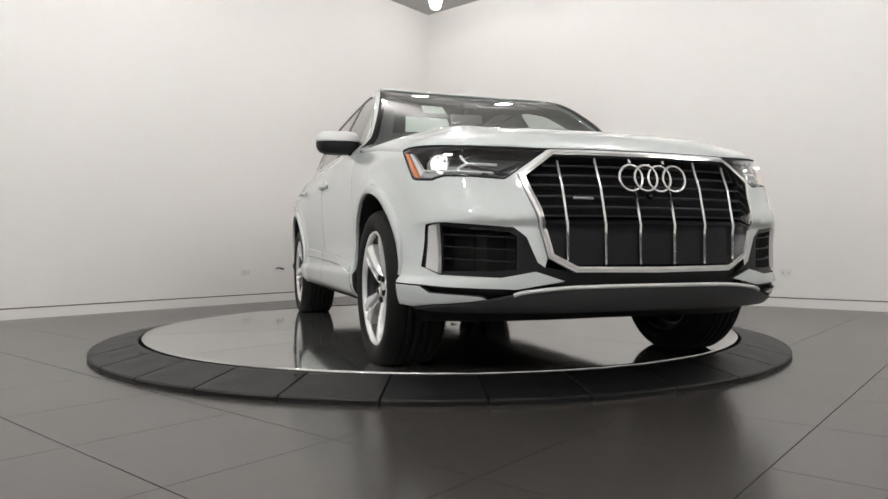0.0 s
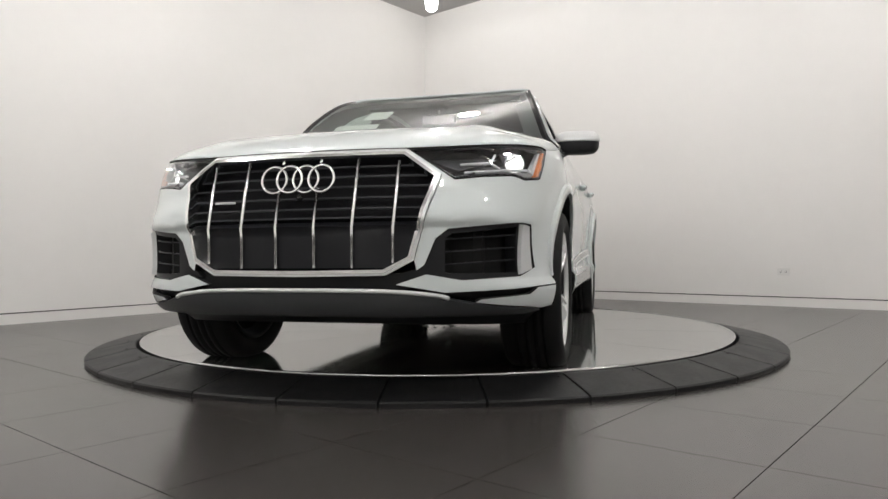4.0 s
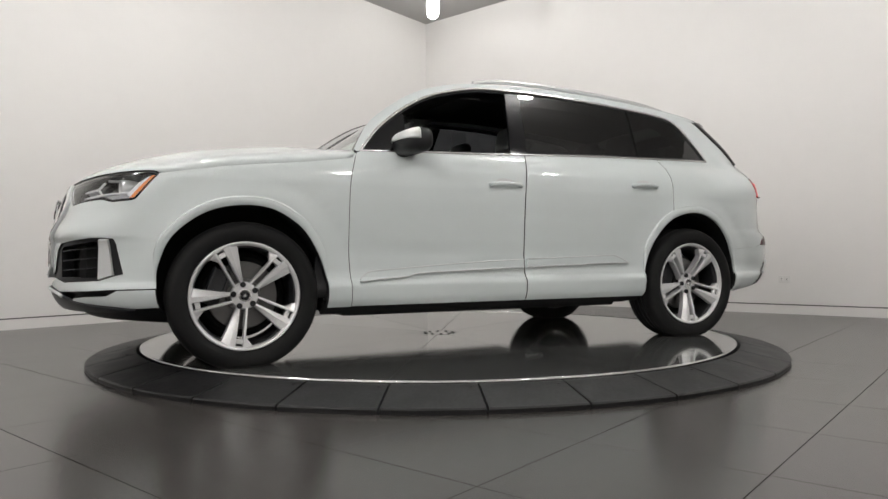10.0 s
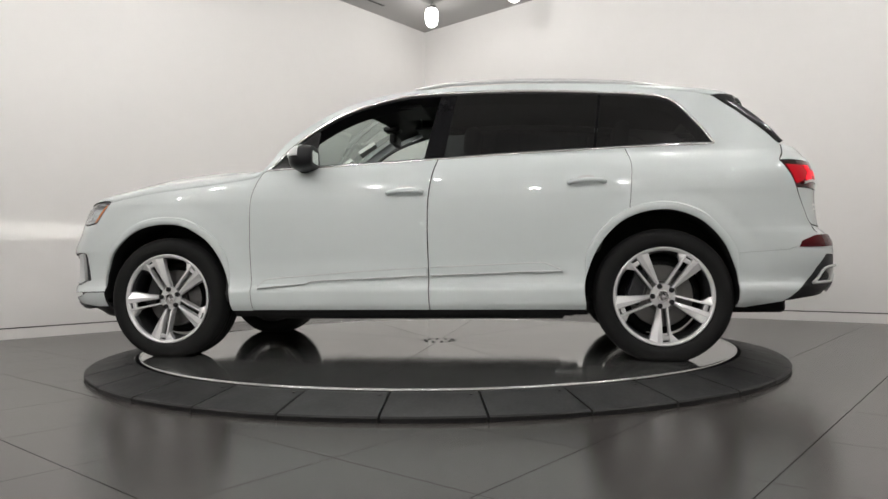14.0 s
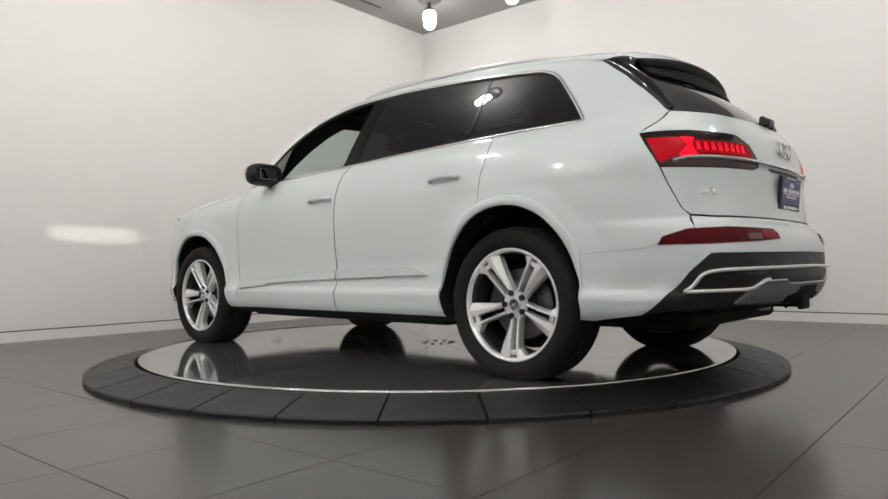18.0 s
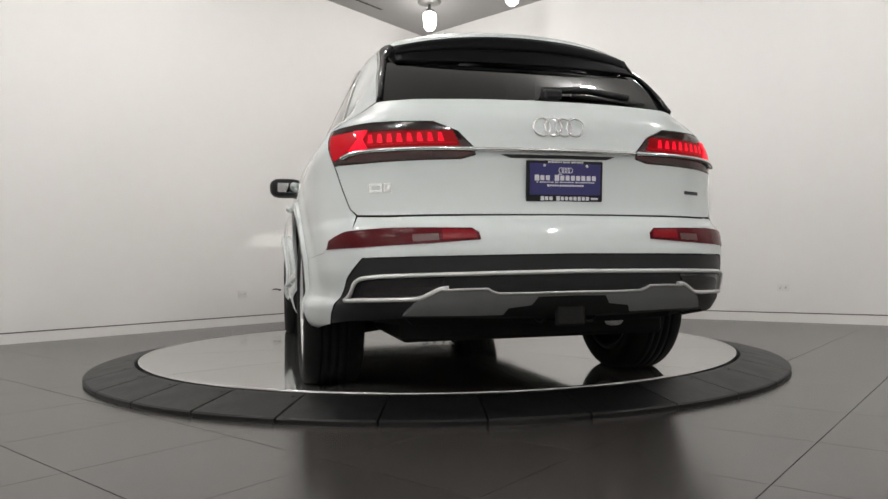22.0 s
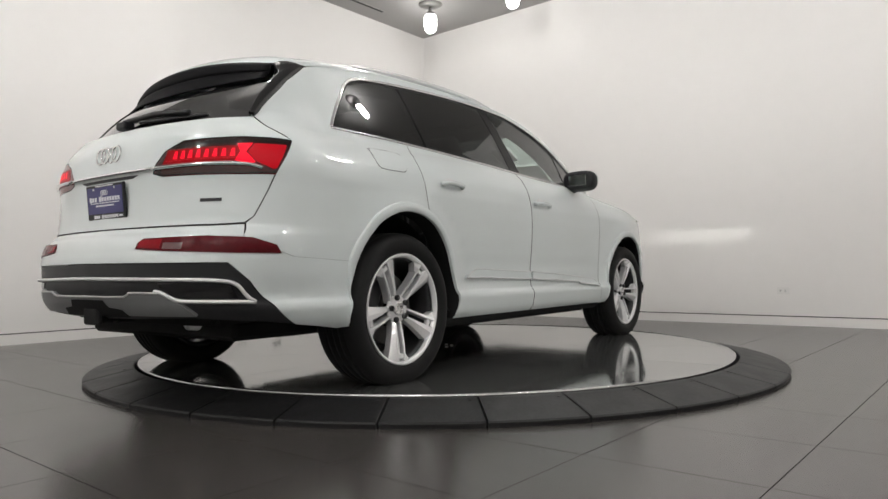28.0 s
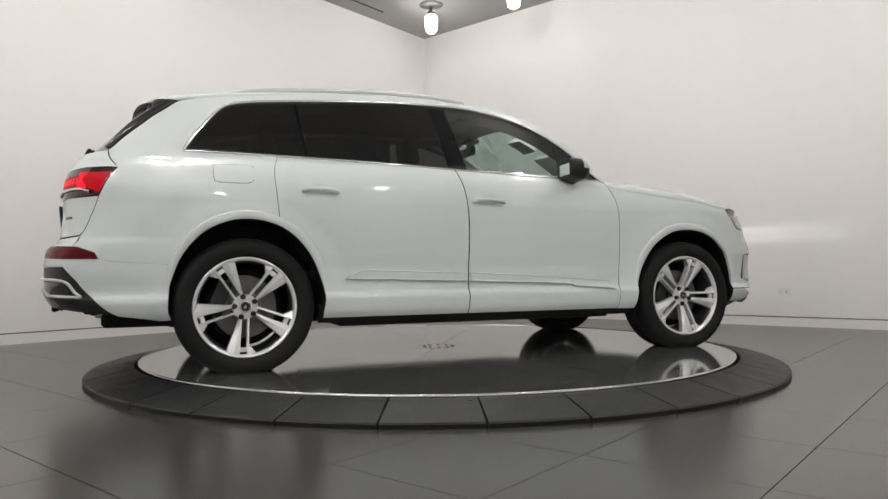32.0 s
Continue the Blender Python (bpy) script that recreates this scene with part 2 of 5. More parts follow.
def ramp_segment():
    """One wedge of the ring, sloping from the floor lip to the deck."""
    bm = bmesh.new()
    prof = [(R_OUT, 0.0), (R_OUT + 0.002, 0.020), (R_OUT - 0.006, 0.027), (R_IN + 0.03, 0.076), (R_IN + 0.006, 0.078), (R_IN, 0.073), (R_IN, 0.0)]
    n, half = 6, math.pi / N_RAMP - 0.0022
    rows = [[bm.verts.new((r * math.cos(a), r * math.sin(a), z)) for r, z in prof] for a in [-half + 2 * half * i / n for i in range(n + 1)]]
    for p, q in zip(rows, rows[1:]):
        for k in range(len(prof)):
            bm.faces.new((p[k], p[(k + 1) % len(prof)], q[(k + 1) % len(prof)], q[k]))
    bm.faces.new(rows[0])
    bm.faces.new(rows[-1][::-1])
    bmesh.ops.recalc_face_normals(bm, faces=bm.faces)
    return bm


seg = part("ramp_segment", ramp_segment(), M_RAMP, ring)
screw = part("screw", lathe([(0.008, 0.0), (0.008, 0.003), (0.0005, 0.0035)], 8), M_DARKP, seg)
screw.matrix_basis = pose(2.10, 0.16, 0.0725)
for k in range(N_RAMP):
    s = seg if k == 0 else seg.copy()
    s2 = screw if k == 0 else screw.copy()
    if k:
        scene.collection.objects.link(s)
        scene.collection.objects.link(s2)
        s.parent, s2.parent = ring, s
    s.matrix_basis = pose(0, 0, 0, 0, 0, -85.2 + 360 / N_RAMP * (k + 0.5))

deck = empty("turntable", pose(0, 0, 0), label="round polished steel turntable deck that slowly turns", category="turntable")
part("drum", lathe([(R_DECK - 0.03, 0.004), (R_DECK - 0.03, DECK - 0.012)], 96), M_DARKP, deck, "dark drum under the deck plates")


def deck_plate(n, gap, bm=None):
    bm = bm or bmesh.new()
    half, r0, r1, k = math.pi / n, 0.13, R_DECK - 0.012, 12
    top, low = DECK, DECK - 0.012
    rows = []
    for i in range(k + 1):
        f = -1 + 2 * i / k
        row = []
        for r, z in ((r0, low), (r0, top - 0.001), (r0 + 0.001, top), (r1, top), (r1, low)):
            a = f * (half - gap / r)
            row.append(bm.verts.new((r * math.cos(a), r * math.sin(a), z)))
        rows.append(row)
    for p, q in zip(rows, rows[1:]):
        for j in range(5):
            bm.faces.new((p[j], p[(j + 1) % 5], q[(j + 1) % 5], q[j]))
    bm.faces.new(rows[0])
    bm.faces.new(rows[-1][::-1])
    bmesh.ops.recalc_face_normals(bm, faces=bm.faces)
    return bm


N_PLATES = 12
plate = part("deck_plate", deck_plate(N_PLATES, 0.002), M_DECK, deck)
for k in range(N_PLATES):
    p = plate if k == 0 else plate.copy()
    if k:
        scene.collection.objects.link(p)
        p.parent = deck
    p.matrix_basis = pose(0, 0, 0, 0, 0, 360 / N_PLATES * k + 13.8)
part("rim", lathe([(R_DECK - 0.012, DECK - 0.03), (R_DECK - 0.012, DECK + 0.002), (R_DECK - 0.008, DECK + 0.004), (R_DECK - 0.002, DECK + 0.003),
                   (R_DECK, DECK - 0.002), (R_DECK, DECK - 0.03)], 128, closed=True), M_EDGE, deck, "bright metal rim", smooth=True)
part("hub_cover", lathe([(0.129, DECK - 0.01), (0.129, DECK - 0.001), (0.127, DECK), (0.0005, DECK)], 48), M_DECK, deck, smooth=False)
for k in range(10):
    a = 2 * math.pi * k / 10
    h = part("hub_bolt", lathe([(0.012, 0.0), (0.012, 0.004), (0.009, 0.006), (0.0005, 0.006)], 8), M_FIXT, deck)
    h.location = (0.105 * math.cos(a), 0.105 * math.sin(a), DECK)


# ------------------------------------------------------------------ the car's outer skin
def smoothcurve(xs, ys):
    """A monotone cubic through given pairs."""
    xs, ys = np.array(xs, float), np.array(ys, float)
    if xs[0] > xs[-1]:
        xs, ys = xs[::-1], ys[::-1]
    h, d = np.diff(xs), np.diff(ys) / np.diff(xs)
    m = np.zeros(len(xs))
    m[0], m[-1] = d[0], d[-1]
    for i in range(1, len(xs) - 1):
        if d[i - 1] * d[i] > 0:
            w1, w2 = 2 * h[i] + h[i - 1], h[i] + 2 * h[i - 1]
            m[i] = (w1 + w2) / (w1 / d[i - 1] + w2 / d[i])

    def f(x):
        x = np.clip(np.asarray(x, float), xs[0], xs[-1])
        i = np.clip(np.searchsorted(xs, x) - 1, 0, len(xs) - 2)
        t = (x - xs[i]) / h[i]
        return (ys[i] * (1 + 2 * t) * (1 - t) ** 2 + m[i] * h[i] * t * (1 - t) ** 2 + ys[i + 1] * t * t * (3 - 2 * t)
                + m[i + 1] * h[i] * t * t * (t - 1))
    return f


def sstep(x, a, b):
    t = np.clip((np.asarray(x, float) - a) / (b - a), 0, 1)
    return t * t * (3 - 2 * t)


def spline(pts, per=12, closed=False):
    """Catmull-Rom through points of any dimension."""
    p = [np.array(q, float) for q in pts]
    n = len(p)
    out = []
    for i in range(n if closed else n - 1):
        a, b = p[i], p[(i + 1) % n]
        z = p[i - 1] if (closed or i) else 2 * a - b
        c = p[(i + 2) % n] if (closed or i + 2 < n) else 2 * b - a
        for k in range(per):
            t = k / per
            out.append(0.5 * ((2 * a) + (b - z) * t + (2 * z - 5 * a + 4 * b - c) * t * t + (3 * a - z - 3 * b + c) * t ** 3))
    if not closed:
        out.append(p[-1])
    return np.array(out)


# half the outline seen from above, from the nose to the tail
PLAN = spline([(2.437, 0.0), (2.430, 0.20), (2.408, 0.40), (2.350, 0.60), (2.258, 0.772), (2.125, 0.884), (1.93, 0.938), (1.72, 0.962),
               (1.5, 0.972), (1.2, 0.968), (0.8, 0.962), (0.3, 0.962), (-0.3, 0.965), (-0.9, 0.970), (-1.35, 0.978), (-1.6, 0.976),
               (-1.9, 0.964), (-2.1, 0.943), (-2.28, 0.897), (-2.42, 0.79), (-2.518, 0.61), (-2.567, 0.40), (-2.588, 0.20), (-2.596, 0.0)], 16)
ARC = np.concatenate([[0], np.cumsum(np.hypot(*np.diff(PLAN, axis=0).T))])
TAIL = ARC[-1]
f_front = smoothcurve([0.18, 0.25, 0.31, 0.38, 0.45, 0.60, 0.75, 0.85, 0.93, 0.97, 1.05, 1.2], [-0.22, -0.15, -0.05, -0.01, 0.0, 0.0, -0.03, -0.06, -0.095, -0.125, -0.20, -0.3])
f_rear = smoothcurve([0.20, 0.30, 0.36, 0.44, 0.50, 0.60, 0.66, 0.71, 0.75, 0.82, 0.92, 1.0, 1.08, 1.14, 1.20, 1.26], [0.30, 0.16, 0.07, 0.015, 0.0, 0.0, 0.012, 0.035, 0.080, 0.092, 0.100, 0.098, 0.105, 0.120, 0.155, 0.20])
f_sect = smoothcurve([0.16, 0.24, 0.28, 0.33, 0.37, 0.402, 0.418, 0.445, 0.50, 0.56, 0.66, 0.78, 0.88, 0.95, 1.00, 1.05, 1.10, 1.14, 1.17, 1.20, 1.30, 1.40, 1.50, 1.60, 1.66, 1.72],
                     [0.86, 0.91, 0.952, 0.992, 1.000, 1.003, 0.998, 0.978, 0.970, 0.970, 0.979, 0.988, 0.992, 0.991, 0.986, 0.977, 0.959, 0.936, 0.912, 0.884, 0.836, 0.787, 0.735, 0.678, 0.640, 0.59])
f_up = smoothcurve([-2.6, -2.3, -2.05, -1.82, -1.5, -1.0, 0.3, 0.7, 1.0, 1.4], [0.86, 0.885, 0.905, 0.928, 0.962, 0.990, 1.0, 0.985, 0.96, 0.94])
HUBS = ((1.4975, 0.385), (-1.4975, 0.385))


def skin(s, z, d=0.0):
    """The place on the car's left flank at arc length s from the nose and height z, d metres out of the surface.  Mirrored for s < 0."""
    s, z = np.broadcast_arrays(np.asarray(s, float), np.asarray(z, float))

    def at(s, z):
        sg = np.where(s < 0, -1.0, 1.0)
        over = s > TAIL
        sg = np.where(over, -1.0, sg)
        q = np.abs(s)
        q = np.where(over, 2 * TAIL - q, q)
        bx, by = np.interp(q, ARC, PLAN[:, 0]), np.interp(q, ARC, PLAN[:, 1])
        x = bx + sstep(bx, 1.55, 2.25) * f_front(z) + sstep(-bx, 1.65, 2.3) * f_rear(z)
        rise, late = sstep(z, 0.95, 1.25), sstep(-bx, 1.90, 2.30)
        rise = rise + (sstep(z, 1.0, 1.58) - rise) * late
        y = by * (1 + (f_sect(z) - 1) * (0.45 + 0.55 * sstep(by, 0.5, 0.9))) * (1 + (f_up(bx) - 1) * rise)
        y = y * (1 + 0.018 * sstep(-bx, 1.5, 2.15) * sstep(z, 0.92, 1.08) * (1 - sstep(z, 1.12, 1.34)))
        y = y * (1 - 0.030 * sstep(-bx, 1.75, 2.2) * (1 - sstep(z, 0.42, 0.58)))
        for hx, hz in HUBS:
            r = np.hypot(bx - hx, z - hz)
            y = y + 0.014 * sstep(-r, -0.60, -0.455) * sstep(z, 0.2, 0.42) * sstep(by, 0.7, 0.9)
        x = x + 0.022 * sstep(bx, 1.90, 2.15) * sstep(z, 0.635, 0.672) * (1 - sstep(z, 0.69, 0.80))
        return np.stack([x, y * sg, z], -1)
    p = at(s, z)
    e = 2e-3
    n = np.cross(at(s, z + e) - at(s, z - e), at(s + e, z) - at(s - e, z))
    n = n / np.maximum(np.linalg.norm(n, axis=-1, keepdims=True), 1e-12)
    n = np.where((n * (p * np.array([1, 1, 0]))).sum(-1, keepdims=True) < 0, -n, n)
    return p + n * np.asarray(d)[..., None] if np.ndim(d) else p + n * d, n


def s_at(x, z):
    """Arc length on the left flank where the skin has this x at this height."""
    zz = np.full(len(ARC), float(z))
    p, _ = skin(ARC, zz)
    return float(np.interp(-x, -p[:, 0], ARC))


# ------------------------------------------------------------------ car materials
M_PAINT = mat("white_pearl_paint", (0.662, 0.710, 0.707), 0.35, spec=0.12, vary=0.015, scale=2.0, coat=1.0)
M_SKID = mat("rear_skid_paint", (0.20, 0.205, 0.21), 0.40, metal=0.2, vary=0.10, scale=9)
M_CLAD = mat("rear_cladding_plastic", (0.022, 0.0225, 0.024), 0.42, spec=0.3, vary=0.15, scale=9, bump=0.05, bscale=260)
M_BLACKP = mat("black_trim_plastic", (0.010, 0.0105, 0.012), 0.42, spec=0.35, vary=0.2, scale=9, bump=0.05, bscale=260)
M_GLOSSB = mat("gloss_black", (0.008, 0.008, 0.009), 0.08, vary=0.2, scale=5, coat=0.5)
M_CHROME = mat("satin_chrome", (0.92, 0.92, 0.92), 0.12, metal=1.0, vary=0.05, scale=20)
M_SILVER = mat("satin_silver_trim", (0.62, 0.63, 0.63), 0.28, metal=0.6, vary=0.06, scale=9)
M_GREYP = mat("grey_skid_paint", (0.060, 0.063, 0.066), 0.32, metal=0.2, vary=0.10, scale=9)
M_ALLOY = mat("machined_alloy", (0.90, 0.905, 0.91), 0.24, metal=0.55, vary=0.08, scale=15)
M_PILLAR = mat("pillar_film", (0.006, 0.006, 0.007), 0.25, spec=0.15, vary=0.2, scale=9)
M_ALLOYD = mat("dark_alloy", (0.035, 0.036, 0.038), 0.38, metal=0.5, vary=0.15, scale=12)
M_TYRE = mat("tyre_rubber", (0.010, 0.010, 0.010), 0.7, spec=0.25, vary=0.3, scale=12, bump=0.15, bscale=180, rvary=0.08)
M_DISC = mat("brake_steel", (0.15, 0.148, 0.145), 0.35, metal=1.0, vary=0.15, scale=30)
M_SLAT = mat("grille_slat_plastic", (0.005, 0.005, 0.006), 0.55, spec=0.06, vary=0.2, scale=20)
M_CLOSED = mat("closed_grille_plastic", (0.011, 0.0115, 0.0135), 0.3, spec=0.3, vary=0.15, scale=9)
M_UNDER = mat("underbody_coating", (0.012, 0.012, 0.012), 0.75, spec=0.25, vary=0.35, scale=6, bump=0.2, bscale=40)
M_CABIN = mat("cabin_black", (0.016, 0.016, 0.017), 0.6, vary=0.2, scale=8, bump=0.1, bscale=150)
M_SEAT = mat("seat_leather", (0.030, 0.030, 0.032), 0.45, vary=0.2, scale=10, bump=0.2, bscale=120)
M_PAPER = mat("paper_sticker", (0.78, 0.78, 0.74), 0.7, vary=0.05, scale=20)
M_CLEAR = glass("clear_glass", (0.78, 0.88, 0.84), ior=1.45)
M_SCREEN = glass("screen_glass", (0.68, 0.78, 0.74), ior=2.2)
M_TINT = glass("privacy_glass", (0.045, 0.048, 0.052), ior=1.45)
M_REARGLASS = glass("rear_glass_tint", (0.045, 0.048, 0.052), ior=1.75)
M_LENS = glass("lamp_lens", (0.92, 0.93, 0.94), ior=1.45)
M_REDLENS = glass("red_lens", (0.34, 0.008, 0.016), ior=1.5)
M_REDDIM = mat("red_reflector", (0.10, 0.004, 0.008), 0.25, spec=0.15, vary=0.3, scale=60)
M_REDGLOW = glow("tail_glow", (1.0, 0.003, 0.022), 0.80)
M_FOG = mat("red_fog_cell", (0.26, 0.006, 0.012), 0.25, spec=0.15, vary=0.3, scale=90)
M_TAILIN = mat("red_lamp_inside", (0.32, 0.010, 0.018), 0.5, spec=0.1, vary=0.3, scale=60)
M_RAIL = mat("rail_aluminium", (0.78, 0.78, 0.78), 0.25, metal=0.35, vary=0.05, scale=12)
M_DULL = mat("dull_cell", (0.12, 0.05, 0.05), 0.3, vary=0.2, scale=60)
M_BOWL = glow("glowing_reflector", (1.0, 0.99, 0.95), 1.3)
M_REDSOFT = glow("tail_glow_soft", (1.0, 0.005, 0.022), 0.17)
M_REDBACK = glow("tail_glow_faint", (1.0, 0.003, 0.012), 0.030)
M_AMBER = mat("amber_reflector", (0.90, 0.24, 0.03), 0.2, vary=0.2, scale=70, coat=1.0)
M_BEAM = glow("headlamp_glow", (1.0, 0.98, 0.92), 9.0)
M_SLIT = glow("beam_source", (1.0, 1.0, 0.94), 2.0e5)
M_SLATEDGE = mat("slat_edge_plastic", (0.022, 0.023, 0.026), 0.45, spec=0.2, vary=0.15, scale=20)
M_LAMPIN = mat("lamp_inside", (0.42, 0.425, 0.43), 0.30, metal=0.3, vary=0.25, scale=25)
M_BLADE = mat("pale_silver_paint", (0.70, 0.71, 0.71), 0.32, metal=0.25, vary=0.04, scale=9)
M_FRAME = mat("satin_metal_frame", (0.80, 0.81, 0.81), 0.30, metal=0.55, vary=0.05, scale=9)
M_DRL = mat("light_guide", (0.72, 0.73, 0.74), 0.2, vary=0.05, scale=40, coat=1.0)
M_PLATE = mat("blue_plate", (0.040, 0.038, 0.16), 0.35, vary=0.1, scale=30)
M_WHITEINK = mat("white_ink", (0.75, 0.75, 0.78), 0.4, vary=0.05, scale=50)
M_MIRROR = mat("mirror_glass", (0.85, 0.87, 0.87), 0.02, metal=1.0)

CX, CY, CYAW = 0.0535, 0.098, -0.25
car = empty("sport_utility_vehicle", pose(0, 0, DECK), label="white sport utility vehicle with chrome grille and lit lamps",
            category="car")
SEAT = pose(CX, CY, 0, 0, 0, CYAW)


def place(ob):
    """Puts a direct part of the car at the car's own axes."""
    ob.matrix_basis = SEAT @ ob.matrix_basis
    return ob


# ------------------------------------------------------------------ panels cut from the skin
def inset(poly, g):
    """Shrinks a polygon by g."""
    p = np.array(poly, float)
    n = len(p)
    area = 0.5 * np.sum(p[:, 0] * np.roll(p[:, 1], -1) - np.roll(p[:, 0], -1) * p[:, 1])
    out = []
    for i in range(n):
        a, b, c = p[i - 1], p[i], p[(i + 1) % n]
        d1, d2 = (b - a) / max(np.linalg.norm(b - a), 1e-9), (c - b) / max(np.linalg.norm(c - b), 1e-9)
        n1, n2 = np.array([-d1[1], d1[0]]), np.array([-d2[1], d2[0]])
        m = n1 + n2
        m = m / max(np.dot(m, n1), 0.35) if np.linalg.norm(m) > 1e-6 else n1
        out.append(b + m * g * (1 if area > 0 else -1))
    return np.array(out)


def clean(poly):
    out = []
    for q in poly:
        if not out or np.hypot(q[0] - out[-1][0], q[1] - out[-1][1]) > 1e-4:
            out.append((float(q[0]), float(q[1])))
    if np.hypot(out[0][0] - out[-1][0], out[0][1] - out[-1][1]) < 1e-4:
        out.pop()
    return out


def flip(poly):
    return [(-a, b) for a, b in poly]


M_SEAL = mat("seam_seal", (0.012, 0.012, 0.012), 0.8, vary=0.2, scale=20)


def sheet(poly, step=(0.06, 0.045), d=0.0, thick=0.018, gap=0.002, holes=(), surf=None):
    """A skin panel over a polygon of (s, z): a mesh with the skin's own normals and folded edges."""
    surf = surf or skin
    poly = clean(inset(clean(poly), gap) if gap else poly)
    loops = [[Vector((a, b, 0)) for a, b in poly]] + [[Vector((a, b, 0)) for a, b in h] for h in holes]
    flat = [v for lp in loops for v in lp]
    tris = geometry.tessellate_polygon(loops)
    bm = bmesh.new()
    vs = [bm.verts.new(v) for v in flat]
    for t in tris:
        try:
            bm.faces.new([vs[i] for i in t])
        except ValueError:
            pass
    lo, hi = np.min(poly, axis=0), np.max(poly, axis=0)
    for ax in (0, 1):
        n = int((hi[ax] - lo[ax]) / step[ax])
        for k in range(1, n + 1):
            c = lo[ax] + (hi[ax] - lo[ax]) * k / (n + 1)
            no = Vector((1, 0, 0)) if ax == 0 else Vector((0, 1, 0))
            bmesh.ops.bisect_plane(bm, geom=bm.verts[:] + bm.edges[:] + bm.faces[:], dist=1e-5, plane_co=no * c, plane_no=no)
    bm.verts.index_update()
    uv = np.array([(v.co.x, v.co.y) for v in bm.verts])
    faces = [[v.index for v in f.verts] for f in bm.faces]
    rim = []
    for e in bm.edges:
        if len(e.link_faces) == 1:
            lp = e.link_loops[0]
            rim.append((lp.vert.index, lp.link_loop_next.vert.index))
    bm.free()
    P, N = surf(uv[:, 0], uv[:, 1], d)
    verts = [tuple(p) for p in P]
    out, normals = [], []
    for f in faces:
        a = np.zeros(3)
        for i in range(1, len(f) - 1):
            a += np.cross(P[f[i]] - P[f[0]], P[f[i + 1]] - P[f[0]])
        turn = np.dot(a, N[f].mean(0)) < 0
        g = f[::-1] if turn else f
        out.append(g)
        normals += [tuple(N[i]) for i in g]
    if thick:
        ids = sorted({i for e in rim for i in e})
        top = {i: len(verts) + k for k, i in enumerate(ids)}
        verts += [tuple(P[i]) for i in ids]
        low = {i: len(verts) + k for k, i in enumerate(ids)}
        verts += [tuple(P[i] - N[i] * thick) for i in ids]
        for i, j in rim:
            out.append((top[j], top[i], low[i], low[j]))
            fn = np.cross(P[i] - P[j], -N[i])
            fn = fn / max(np.linalg.norm(fn), 1e-9)
            normals += [tuple(fn)] * 4
    return verts, out, normals, len(faces)


def make(name, data, material, parent, label=""):
    verts, faces, normals, flat_count = data
    me = bpy.data.meshes.new(name)
    me.from_pydata(verts, [], faces)
    for p in me.polygons:
        p.use_smooth = True
    if normals:
        me.normals_split_custom_set(normals)
    me.materials.append(material)
    if material is M_PAINT and parent is car and name != "arch_lip":
        me.materials.append(M_SEAL)
        for p in me.polygons[flat_count:]:
            p.material_index = 1
    ob = new(name, me)
    ob.parent = parent
    if parent is car:
        place(ob)
    return tagged(ob, label)


def panel(name, poly, material, parent, label="", **kw):
    return make(name, sheet(poly, **kw), material, parent, label)


def both(name, poly, material, parents, label="", **kw):
    """The panel on the left flank and its twin on the right."""
    pl, pr = parents if isinstance(parents, tuple) else (parents, parents)
    return panel(name, poly, material, pl, label, **kw), panel(name, flip(poly), material, pr, label, **kw)


def grid(name, f, nu, nv, material, parent, label="", thick=0.0):
    """A smooth patch over u, v in 0..1; closed below when it has a thickness."""
    bm = bmesh.new()
    rows = [[bm.verts.new(f(i / nu, j / nv)) for j in range(nv + 1)] for i in range(nu + 1)]
    for i in range(nu):
        for j in range(nv):
            bm.faces.new((rows[i][j], rows[i + 1][j], rows[i + 1][j + 1], rows[i][j + 1]))
    bmesh.ops.recalc_face_normals(bm, faces=bm.faces)
    bm.normal_update()
    up = sum((f_.normal.z for f_ in bm.faces))
    if abs(up) > 1e-6 and up < 0 and thick >= 0:
        bmesh.ops.reverse_faces(bm, faces=bm.faces)
    if thick:
        bm.normal_update()
        bmesh.ops.solidify(bm, geom=bm.faces[:], thickness=abs(thick))
    ob = part(name, bm, material, parent, label, smooth=True)
    if parent is car:
        place(ob)
    return ob


def rod(name, pts, r, material, parent, label="", n=8, flat=1.0):
    ob = part(name, tube(pts, r, n, flat=flat), material, parent, label, smooth=True)
    if parent is car:
        place(ob)
    return ob


def skin_rod(name, line, r, material, parent, label="", d=0.0, per=6, flat=1.0):
    """A rod laid along the skin."""
    c = spline(line, per)
    P, _ = skin(c[:, 0], c[:, 1], d)
    return rod(name, [tuple(p) for p in P], r, material, parent, label, flat=flat)


def mesh(name, bm, material, parent, label="", smooth=True):
    ob = part(name, bm, material, parent, label, smooth)
    if parent is car:
        place(ob)
    return ob


# the lines that part the panels, as (s, z)
HOODL = spline([(1.120, 0.977), (1.36, 1.004), (1.574, 1.031), (1.904, 1.067), (2.169, 1.104), (2.222, 1.135)], 5)
DOORF = spline([(2.236, 1.152), (2.222, 1.128), (2.193, 1.048), (2.173, 0.961), (2.166, 0.844), (2.163, 0.611), (2.172, 0.444), (2.179, 0.288)], 4)
DOORR = spline([(3.330, 1.1895), (3.306, 1.104), (3.283, 0.964), (3.274, 0.797), (3.275, 0.597), (3.279, 0.430), (3.282, 0.288)], 4)
DOORB = spline([(4.428, 1.227), (4.455, 1.124), (4.446, 0.982), (4.432, 0.832)], 4)
BELT = smoothcurve([2.257, 2.573, 3.257, 3.771, 4.286, 4.990], [1.154, 1.163, 1.187, 1.210, 1.224, 1.243])
